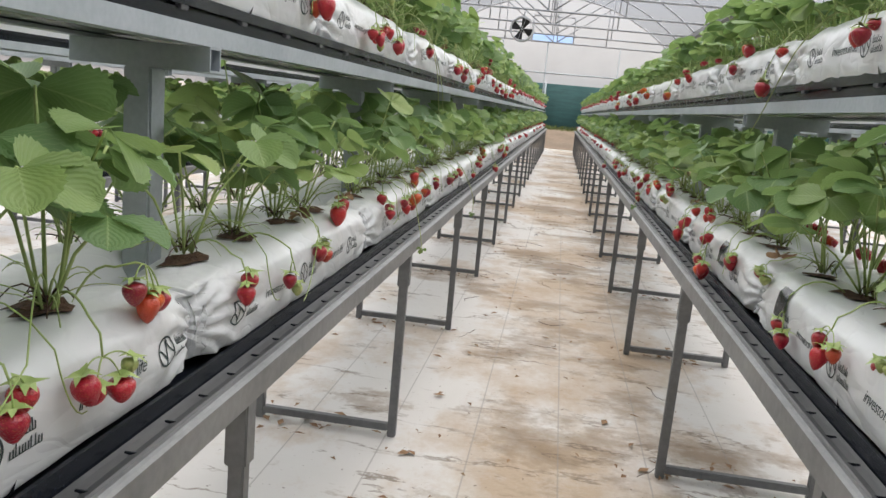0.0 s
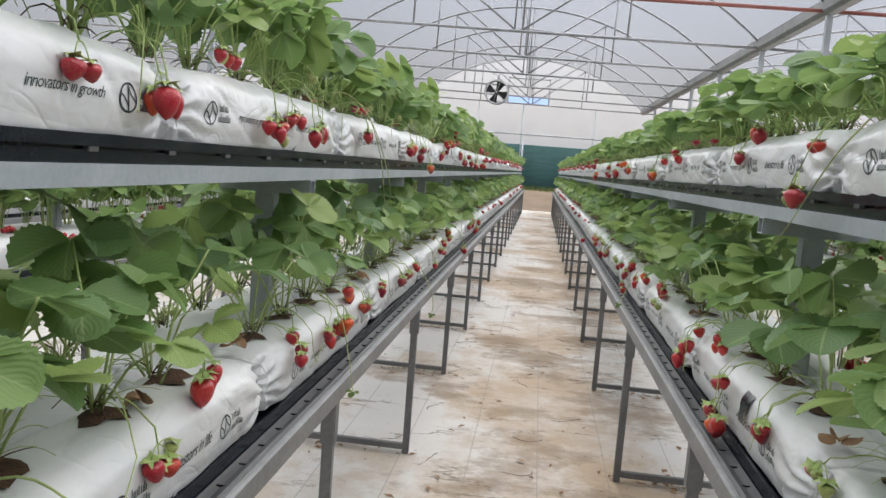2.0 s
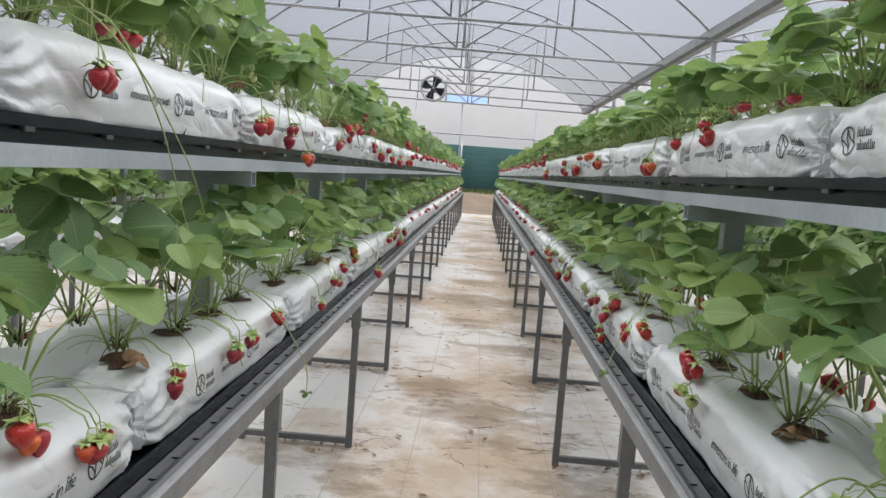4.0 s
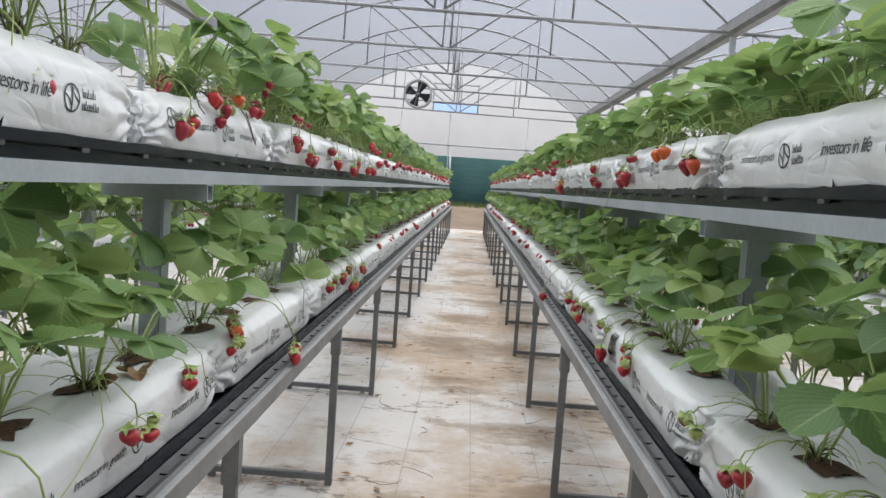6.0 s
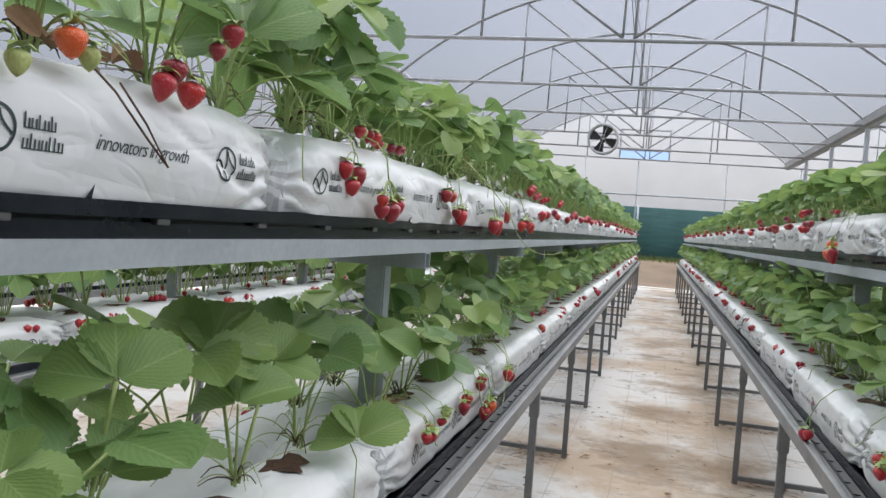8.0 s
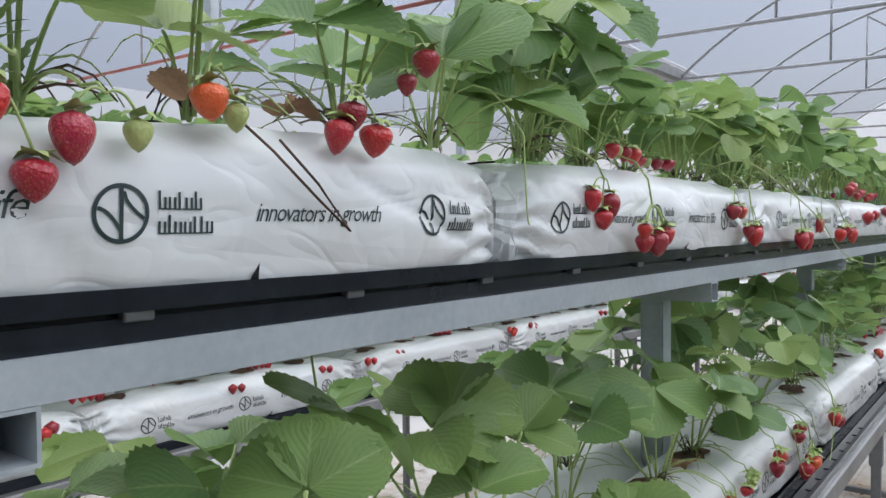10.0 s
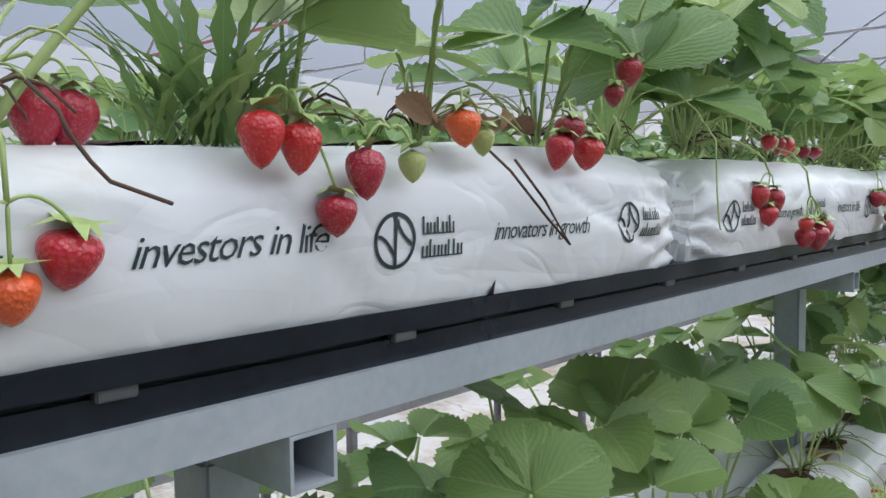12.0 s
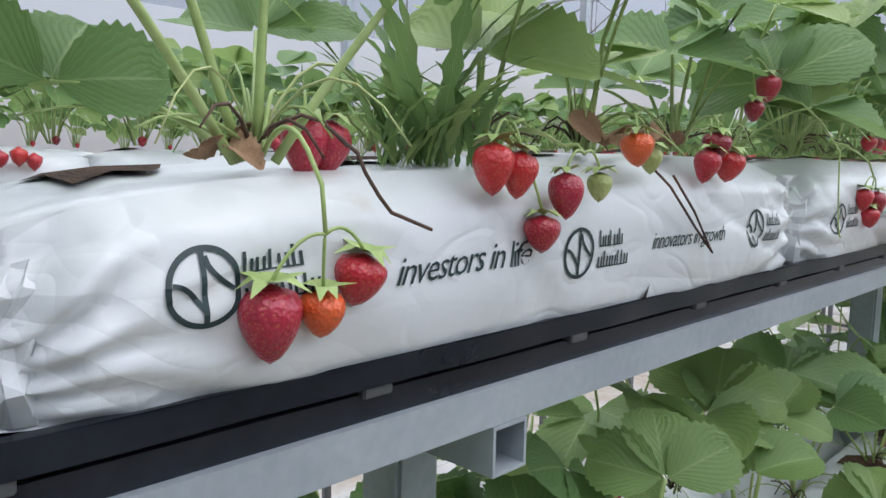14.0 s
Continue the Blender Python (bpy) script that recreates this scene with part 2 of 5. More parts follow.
RIPE = [(0.0, (0.26, 0.008, 0.028)), (0.4, (0.42, 0.012, 0.034)), (0.78, (0.50, 0.016, 0.032)), (0.95, (0.56, 0.03, 0.026)), (1.0, (0.60, 0.08, 0.03))]


def berry_skin(name, island=False, stops=RIPE):
    m, n, l, p = material(name)
    rnd = n.new("ShaderNodeNewGeometry").outputs["Random Per Island"] if island else n.new("ShaderNodeObjectInfo").outputs["Random"]
    tone = ramp(n, l, rnd, stops)
    tc, vor = n.new("ShaderNodeTexCoord"), n.new("ShaderNodeTexVoronoi")
    vor.inputs["Scale"].default_value = 400.0
    l.new(tc.outputs["Object"], vor.inputs["Vector"])
    seed = ramp(n, l, vor.outputs["Distance"], [(0.20, (1, 1, 1)), (0.34, (0, 0, 0))])
    l.new(mix(n, l, seed, tone, mix(n, l, 0.3, tone, (0.55, 0.28, 0.06))), p.inputs["Base Color"])
    p.inputs["Roughness"].default_value = 0.28
    p.inputs["Coat Weight"].default_value = 0.25
    bump(n, l, p, vor.outputs["Distance"], 0.45, 0.0022)
    return m


BERRY, BERRY_FAR = berry_skin("strawberry_skin"), berry_skin("strawberry_skin_mass", True)
DARK_BERRY = berry_skin("overripe_skin", stops=[(0.0, (0.36, 0.016, 0.045)), (1.0, (0.46, 0.02, 0.05))])
ORANGE_BERRY = berry_skin("half_ripe_skin", stops=[(0.0, (0.72, 0.10, 0.022)), (1.0, (0.74, 0.15, 0.03))])
GREEN_BERRY = surface("unripe_berry", (0.30, 0.36, 0.10), (0.50, 0.54, 0.22), 60.0, 0.4, 0.0, 0.7, 0.002, fine=300)


# ---- mesh helpers ----
rng = np.random.default_rng(7)


def mesh_from(name, verts, faces, mats, smooth=False, uv=None, which=None):
    me = bpy.data.meshes.new(name)
    me.from_pydata(verts, [], faces)
    for m in mats:
        me.materials.append(m)
    if which is not None:
        me.polygons.foreach_set("material_index", np.asarray(which, dtype=np.int32))
    if uv is not None:
        layer = me.uv_layers.new(name="UVMap")
        idx = np.zeros(len(me.loops), dtype=np.int32)
        me.loops.foreach_get("vertex_index", idx)
        layer.data.foreach_set("uv", np.asarray(uv, dtype=np.float32)[idx].ravel())
    if smooth:
        me.polygons.foreach_set("use_smooth", np.ones(len(me.polygons), dtype=bool))
    me.update()
    return me


def bm_mesh(name, bm, mat, smooth=False):
    me = bpy.data.meshes.new(name)
    bm.to_mesh(me)
    bm.free()
    me.materials.append(mat)
    if smooth:
        me.polygons.foreach_set("use_smooth", np.ones(len(me.polygons), dtype=bool))
    return me


def part(name, bm, mat, parent, label="", smooth=False, place=None):
    """Links a bmesh (or a mesh) as one object under a thing or a part."""
    me = bm if isinstance(bm, bpy.types.Mesh) else bm_mesh(name, bm, mat, smooth)
    ob = new(name, me)
    ob.parent = parent
    if place is not None:
        ob.matrix_basis = place
    return tagged(ob, label) if label else ob


def box(x0, x1, y0, y1, z0, z1, bevel=0.0):
    bm = bmesh.new()
    bmesh.ops.create_cube(bm, size=1, matrix=Matrix.Translation(((x0 + x1) / 2, (y0 + y1) / 2, (z0 + z1) / 2)) @ Matrix.Diagonal((x1 - x0, y1 - y0, z1 - z0, 1)))
    if bevel:
        bmesh.ops.bevel(bm, geom=bm.edges[:], offset=bevel, segments=2, affect="EDGES")
    return bm


def sweep_data(points, radius, sides=6, taper=1.0):
    """Vertices and faces of a round bar along points."""
    pts = [Vector(p) for p in points]
    verts, faces, n = [], [], len(pts)
    for i, p in enumerate(pts):
        d = (pts[min(i + 1, n - 1)] - pts[max(i - 1, 0)]).normalized()
        a = d.cross(Vector((0, 0, 1)) if abs(d.z) < 0.9 else Vector((1, 0, 0))).normalized()
        b = d.cross(a)
        r = radius * (1 + (taper - 1) * i / max(1, n - 1))
        for k in range(sides):
            t = 2 * math.pi * k / sides
            verts.append(tuple(p + a * (r * math.cos(t)) + b * (r * math.sin(t))))
    for i in range(n - 1):
        for k in range(sides):
            j = (k + 1) % sides
            faces.append((i * sides + k, i * sides + j, (i + 1) * sides + j, (i + 1) * sides + k))
    faces.append(tuple(range(sides))[::-1])
    faces.append(tuple((n - 1) * sides + k for k in range(sides)))
    return verts, faces


def bar(name, points, radius, mat, sides=8, taper=1.0):
    v, f = sweep_data(points, radius, sides, taper)
    return mesh_from(name, v, f, [mat], smooth=True)


def square_tube(y0, y1, w, wall):
    """A hollow square tube along x from y0 to y1, open at both ends."""
    h, i = w / 2, w / 2 - wall
    ring = lambda x, r: [(x, -r, -r), (x, r, -r), (x, r, r), (x, -r, r)]
    v = ring(y0, h) + ring(y1, h) + ring(y0, i) + ring(y1, i)
    f = []
    for k in range(4):
        j = (k + 1) % 4
        f += [(k, j, 4 + j, 4 + k), (8 + k, 12 + k, 12 + j, 8 + j), (k, 8 + k, 8 + j, j), (4 + k, 4 + j, 12 + j, 12 + k)]
    return v, f


# ---- the greenhouse ----
TRUSS_Y = [8.86 + 3.235 * k for k in range(-4, 7)]
Y_BACK, Y_END = -4.6, 31.5
MID, HALF, CHORD, RISE = -0.80, 4.42, 3.86, 1.74
BAYS = [MID - 2 * HALF, MID, MID + 2 * HALF]
RADIUS = (HALF ** 2 + RISE ** 2) / (2 * RISE)


def arch_z(dx):
    return CHORD + RISE - RADIUS + math.sqrt(RADIUS ** 2 - dx * dx)


def tilt(x, y):
    """The roof rises along the house and falls gently across it."""
    return 0.004 * (y - 18) - 0.014 * (x - MID)


def sheet(name, xs, ys, height, mat):
    v = [(x, y, height(x, y)) for y in ys for x in xs]
    w = len(xs)
    f = [(j * w + i, j * w + i + 1, (j + 1) * w + i + 1, (j + 1) * w + i) for j in range(len(ys) - 1) for i in range(w - 1)]
    return mesh_from(name, v, f, [mat], smooth=True)


def make_floor():
    xs, ys = np.linspace(-13.8, 12.6, 100), np.linspace(Y_BACK, 25.8, 120)
    me = sheet("floor", xs, ys, lambda x, y: 0.006 * noise.noise(Vector((x * 1.6, y * 1.6, 0))), FLOOR)
    tagged(new("floor", me), "white woven ground cover with brown soil stains", "floor", kind="structure")
    part_ob = new("threshold", bm_mesh("threshold", box(-13.8, 12.6, 25.8, 26.2, -0.1, 0.012, 0.005), CONCRETE))
    tagged(part_ob, "pale concrete strip at the end of the ground cover", "threshold", kind="structure")

    def ground_height(x, y):
        if y < 26.15 or abs(x) > 40:
            return -0.06
        up = min(1.0, (y - 26.15) / 7.0)
        return -0.06 + 0.66 * up * up * (3 - 2 * up) + 0.03 * noise.noise(Vector((x * 0.9, y * 0.9, 3)))

    xs = [-1500, -300, -60, *np.linspace(-20, 20, 60), 60, 300, 1500]
    ys = [-1500, -300, -40, -10, 10, 25.6, *np.linspace(26.1, 34, 32), 45, 90, 300, 1500]
    tagged(new("ground", sheet("ground", xs, ys, ground_height, EARTH)), "bare brown earth rising to a bank", "ground", kind="structure")


def make_shell():
    for c in BAYS:
        v, f, n, m = [], [], 24, 60
        for j in range(m + 1):
            y = Y_BACK + (Y_END - Y_BACK) * j / m
            for i in range(n + 1):
                dx = -HALF + 2 * HALF * i / n
                sag = 0.03 * abs(math.sin(math.pi * (y - TRUSS_Y[0]) / 3.235)) * (1 - (dx / HALF) ** 2)
                v.append((c + dx, y, arch_z(dx) + 0.045 - sag + tilt(c + dx, y)))
        w = n + 1
        f = [(j * w + i, j * w + i + 1, (j + 1) * w + i + 1, (j + 1) * w + i) for j in range(m) for i in range(n)]
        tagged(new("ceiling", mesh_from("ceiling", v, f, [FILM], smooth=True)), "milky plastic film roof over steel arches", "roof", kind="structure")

    def gable(name, y, base):
        v, f = [], []
        for c in BAYS:
            for i in range(24):
                xa, xb = c - HALF + 2 * HALF * i / 24, c - HALF + 2 * HALF * (i + 1) / 24
                k = len(v)
                v += [(xa, y, base), (xb, y, base), (xb, y, arch_z(xb - c) + 0.04 + tilt(xb, y)), (xa, y, arch_z(xa - c) + 0.04 + tilt(xa, y))]
                f.append((k, k + 1, k + 2, k + 3))
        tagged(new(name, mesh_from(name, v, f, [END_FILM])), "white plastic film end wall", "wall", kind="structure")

    gable("wall_north", Y_END + 0.05, 2.34)
    gable("wall_south", Y_BACK, 0.0)
    for name, x in (("wall_west", BAYS[0] - HALF), ("wall_east", BAYS[2] + HALF)):
        v = [(x, Y_BACK, 0), (x, Y_END, 0), (x, Y_END, CHORD + 0.05 + tilt(x, Y_END)), (x, Y_BACK, CHORD + 0.05 + tilt(x, Y_BACK))]
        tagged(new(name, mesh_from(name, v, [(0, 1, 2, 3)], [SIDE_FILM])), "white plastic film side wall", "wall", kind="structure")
    rail = new("trim", bar("trim", [(-13.6, Y_END, 2.74), (12.4, Y_END, 2.74)], 0.03, GALVANISED))
    tagged(rail, "steel rail across the end wall", "rail", kind="structure")
    for x in (-8.5, -5.24, -2.76, -1.0, 1.81, 4.02, 7.4):
        tagged(new("trim", bar("trim", [(x, Y_END + 0.01, 0.0), (x, Y_END + 0.01, 3.90 + 0.014 * (MID - x))], 0.022, GALVANISED)), "thin steel upright of the end wall", "post", kind="structure")
    v = [(-1.63, Y_END + 0.02, 3.91), (-0.06, Y_END + 0.02, 3.91), (-0.06, Y_END + 0.02, 4.20), (-1.63, Y_END + 0.02, 4.20)]
    vent = tagged(new("window_1"), "blue plastic pane in a thin steel frame", "window", kind="structure")
    part("pane", mesh_from("pane", v, [(0, 1, 2, 3)], [BLUE_FILM]), None, vent)
    for p in ([(-1.65, 3.89), (-1.65, 4.95)], [(-0.04, 3.89), (-0.04, 4.95)], [(-1.65, 4.22), (-0.04, 4.22)], [(-1.65, 4.90), (-0.04, 4.90)]):
        part("window_frame", bar("window_frame", [(p[0][0], Y_END, p[0][1]), (p[1][0], Y_END, p[1][1])], 0.022, TRUSS_STEEL), None, vent)


def make_truss(c, y, chord_mat):
    t = tagged(new("roof_truss"), "galvanised steel roof truss with curved arch" if chord_mat is TRUSS_STEEL else "steel roof truss with red oxide bottom chord", "roof truss", "roof trusses")
    t.matrix_basis = pose(c, y, tilt(c, y), 0, math.degrees(math.atan(0.014)), 0)
    sx = 1.985
    part("arch", ARCH, None, t)
    part("chord", CHORDS[chord_mat.name], None, t)
    for s in (-1, 1):
        part("strut", STRUT, None, t, place=Matrix.Translation((s * sx, 0, 0)))
        part("brace", BRACE, None, t, place=Matrix.Diagonal((s, 1, 1, 1)))
        part("king_post", KING, None, t, place=Matrix.Translation((s * 0.075, 0, 0)))
    return t


ARCH = bar("arch", [(dx, 0, arch_z(dx)) for dx in np.linspace(-HALF, HALF, 29)], 0.026, TRUSS_STEEL)
CHORDS = {m.name: bar("chord", [(-HALF, 0, CHORD), (HALF, 0, CHORD)], 0.028, m) for m in (TRUSS_STEEL, RED_STEEL)}
STRUT = bar("strut", [(0, 0, CHORD), (0, 0, arch_z(1.985))], 0.019, TRUSS_STEEL)
BRACE = bar("brace", [(0.06, 0, CHORD + 0.02), (1.985, 0, arch_z(1.985) - 0.03)], 0.019, TRUSS_STEEL)
KING = bar("king_post", [(0, 0, CHORD), (0, 0, CHORD + RISE)], 0.017, TRUSS_STEEL)


def make_frame():
    for c in BAYS:
        for i, y in enumerate(TRUSS_Y):
            make_truss(c, y, RED_STEEL if i == 5 else TRUSS_STEEL)
        make_truss(c, Y_END - 0.06, TRUSS_STEEL)
    for x in (MID - HALF, MID + HALF):
        prof = [(-0.11, 0.16), (-0.11, 0.0), (-0.06, -0.05), (0.06, -0.05), (0.11, 0.0), (0.11, 0.16), (0.10, 0.16), (0.10, 0.01), (0.055, -0.04), (-0.055, -0.04), (-0.10, 0.01), (-0.10, 0.16)]
        n = len(prof)
        v = [(x + px, y, CHORD + pz + tilt(x, y)) for y in (Y_BACK, Y_END) for px, pz in prof]
        f = [(k, (k + 1) % n, n + (k + 1) % n, n + k) for k in range(n)]
        tagged(new("roof_gutter", mesh_from("roof_gutter", v, f, [LEG_STEEL])), "galvanised rain gutter between two roof bays", "gutter", kind="structure")
        for y in TRUSS_Y:
            post = bm_mesh("column", box(x - 0.04, x + 0.04, y - 0.04, y + 0.04, 0, CHORD - 0.05 + tilt(x, y), 0.006), GALVANISED)
            tagged(new("column", post), "square galvanised steel column under the gutter", "column", "gutter columns", "structure")
    # cables running under the ridge
    for dx in (-0.03, 0.04):
        pts = [(MID + dx, y, CHORD + 0.95 + tilt(MID, y) + 0.12 * math.sin(y * 0.97 + dx * 40)) for y in np.linspace(Y_BACK, Y_END, 60)]
        tagged(new("cable", bar("cable", pts, 0.006, FAN_BLACK, 5)), "thin dark cable hung along the ridge", "cable")


def make_fan():
    """Circulation fan facing along the aisle."""
    fan = tagged(new("ventilation_fan"), "round ventilation fan with black blades hung from a truss", "fan")
    fan.location = (-1.47, 21.72, 3.34)
    v, f = [], []
    for k in range(32):
        a = 2 * math.pi * k / 32
        for r, y in ((0.285, -0.09), (0.33, -0.10), (0.33, 0.10), (0.285, 0.09)):
            v.append((r * math.cos(a), y, r * math.sin(a)))
    for k in range(32):
        for q in range(4):
            f.append((k * 4 + q, k * 4 + (q + 1) % 4, ((k + 1) % 32) * 4 + (q + 1) % 4, ((k + 1) % 32) * 4 + q))
    part("housing", mesh_from("housing", v, f, [FAN_WHITE], smooth=True), None, fan)
    blade_v = []
    for i in range(5):
        r = 0.06 + 0.22 * i / 4
        for s in (-1, 1):
            blade_v.append((s * (0.045 + 0.075 * i / 4), s * 0.03, r))
    blade_f = [(2 * i, 2 * i + 1, 2 * i + 3, 2 * i + 2) for i in range(4)]
    back = [(x, y + 0.006, z) for x, y, z in blade_v]
    blade = mesh_from("blade", blade_v + back, blade_f + [tuple(k + 10 for k in q)[::-1] for q in blade_f] + [(0, 2, 12, 10), (1, 11, 13, 3)], [FAN_BLACK], smooth=True)
    for k in range(4):
        part("blade", blade, None, fan, place=pose(0, 0, 0, 0, 20 + 90 * k, 0))
    part("hub", bar("hub", [(0, -0.07, 0), (0, 0.08, 0)], 0.075, FAN_BLACK, 16), None, fan)
    for a in (15, 75, 135):
        d = Vector((math.cos(radians(a)), 0, math.sin(radians(a)))) * 0.305
        part("guard_bar", bar("guard_bar", [-d + Vector((0, -0.085, 0)), d + Vector((0, -0.085, 0))], 0.005, FAN_WHITE, 5), None, fan)
    part("hanger", bar("hanger", [(0, 0, 0.31), (0.04, 0.08, 0.53)], 0.015, TRUSS_STEEL), None, fan)


def make_fence():
    n = 120
    v = []
    for z in (0.0, 1.0, 1.0):
        for i in range(n + 1):
            x = -11 + 22 * i / n
            ragged = 0.05 * noise.noise(Vector((x * 3, 0, 0))) if z else 0
            v.append((x, 33.1 + 0.06 * math.sin(x * 5) * (1 - z * 0.5), 0.52 + z * 1.90 + ragged))
    w = n + 1
    f = [(i, i + 1, w + i + 1, w + i) for i in range(n)]
    v = v[:2 * w]
    v += [(x, y + 0.02, z) for x, y, z in v]
    f += [tuple(k + 2 * w for k in q)[::-1] for q in f] + [(w + i, w + i + 1, 3 * w + i + 1, 3 * w + i) for i in range(n)]
    fence = tagged(new("shade_net_fence"), "dark green shade net fence with a ragged top", "fence")
    part("net", mesh_from("net", v, f, [NET], smooth=True), None, fence)
    for x in (-10, -6.6, -3.2, -0.95, 3.4, 6.8, 10):
        part("post", bar("post", [(x, 33.02, 0.4), (x, 33.02, 2.48)], 0.035, GALVANISED), None, fence)
    gv, gf = [], []
    for i in range(5000):
        x, y = rng.uniform(-9, 9), rng.uniform(31.7, 32.9)
        h, a = rng.uniform(0.06, 0.22), rng.uniform(0, math.pi)
        up = min(1.0, (y - 26.15) / 7.0)
        z = -0.08 + 0.66 * up * up * (3 - 2 * up)
        k = len(gv)
        gv += [(x - 0.02 * math.cos(a), y - 0.02 * math.sin(a), z), (x + 0.02 * math.cos(a), y + 0.02 * math.sin(a), z), (x + rng.normal(0, 0.05), y + rng.normal(0, 0.05), z + h)]
        gf.append((k, k + 1, k + 2))
    tagged(new("grass", mesh_from("grass", gv, gf, [GRASS])), "strip of weedy grass at the foot of the net", "grass", kind="stuff")


make_floor()
make_shell()
make_frame()
make_fan()
make_fence()

# ---- growing benches: two lower trays and one upper tray a row ----
ROWS_X = [-3.84, -2.34, -0.82, 0.575, 2.05, 3.44]
FRAME_Y = [2.63 + 1.35 * k for k in range(-4, 17)]
ROW_Y0, ROW_Y1 = -3.2, 25.5
RAIL_Z, TRAY_TOP = 0.695, 0.712
UP_Z = 1.274
LEG_X = 0.24


def extruded(name, prof, mat, close=True):
    n = len(prof)
    v = [(x, y, z) for y in (ROW_Y0, ROW_Y1) for x, z in prof]
    f = [(k, (k + 1) % n, n + (k + 1) % n, n + k) for k in range(n if close else n - 1)]
    return mesh_from(name, v, f, [mat])


def bench_parts():
    p = {}
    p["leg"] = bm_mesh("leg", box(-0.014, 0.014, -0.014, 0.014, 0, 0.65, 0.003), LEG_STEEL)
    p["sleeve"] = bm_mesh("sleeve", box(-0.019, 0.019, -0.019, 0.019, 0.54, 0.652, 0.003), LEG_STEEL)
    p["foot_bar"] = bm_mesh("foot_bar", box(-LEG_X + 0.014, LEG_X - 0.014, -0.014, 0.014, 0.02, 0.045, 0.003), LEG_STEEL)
    p["upright"] = bm_mesh("upright", box(-0.025, 0.025, -0.025, 0.025, 0.68, 1.168, 0.004), GALVANISED)
    v, f = square_tube(-0.125, 0.125, 0.04, 0.003)
    p["cross_arm"] = mesh_from("cross_arm", [(x, y, z + 1.187) for x, y, z in v], f, [GALVANISED])
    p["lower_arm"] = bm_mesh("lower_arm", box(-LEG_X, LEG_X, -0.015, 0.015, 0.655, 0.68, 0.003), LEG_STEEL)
    # C-shaped edge rail of a lower tray, with a folded lip
    p["edge_rail"] = extruded("edge_rail", [(0.225, 0.652), (0.262, 0.652), (0.262, RAIL_Z), (0.256, RAIL_Z + 0.002), (0.252, RAIL_Z - 0.003), (0.248, RAIL_Z + 0.001), (0.240, RAIL_Z - 0.001), (0.240, RAIL_Z - 0.008), (0.255, RAIL_Z - 0.008), (0.255, 0.659), (0.225, 0.659)], EDGE_STEEL)
    p["lower_tray"] = extruded("lower_tray", [(0.012, 0.712), (0.012, 0.682), (0.186, 0.682), (0.194, 0.676), (0.205, 0.676), (0.205, 0.681), (0.197, 0.683), (0.192, 0.712), (0.186, 0.712), (0.18, 0.690), (0.02, 0.690), (0.02, 0.712)], BLACK_PLASTIC)
    p["tray_lip"] = extruded("tray_lip", [(0.198, 0.672), (0.239, 0.684), (0.239, 0.690), (0.233, 0.693), (0.217, 0.686), (0.205, 0.688), (0.199, 0.690), (0.197, 0.684)], DUSTY_PLASTIC)
    p["upper_rail"] = extruded("upper_rail", [(0.085, 1.2075), (0.124, 1.2075), (0.124, 1.2385), (0.117, 1.2385), (0.117, 1.213), (0.085, 1.213)], GALVANISED)
    p["upper_tray"] = extruded("upper_tray", [(-0.121, 1.279), (-0.121, 1.262), (-0.111, 1.262), (-0.111, 1.257), (-0.118, 1.257), (-0.116, 1.226), (-0.10, 1.2145), (0.10, 1.2145), (0.116, 1.226), (0.118, 1.257), (0.111, 1.257), (0.111, 1.262), (0.121, 1.262), (0.121, 1.279), (0.112, 1.279), (0.108, 1.262), (0.10, 1.258), (-0.10, 1.258), (-0.108, 1.262), (-0.112, 1.279)], BLACK_PLASTIC)
    # thin black bars stand in for the dark of creases across the tray lip
    p["lug"] = bm_mesh("lug", box(-0.010, 0.012, -0.0018, 0.0018, 0.680, 0.6895, 0.0006), BLACK_PLASTIC)
    p["tab"] = bm_mesh("tab", box(-0.006, 0.0038, -0.012, 0.012, 1.2545, 1.2625, 0.001), DUSTY_PLASTIC)
    return p


BENCH = bench_parts()


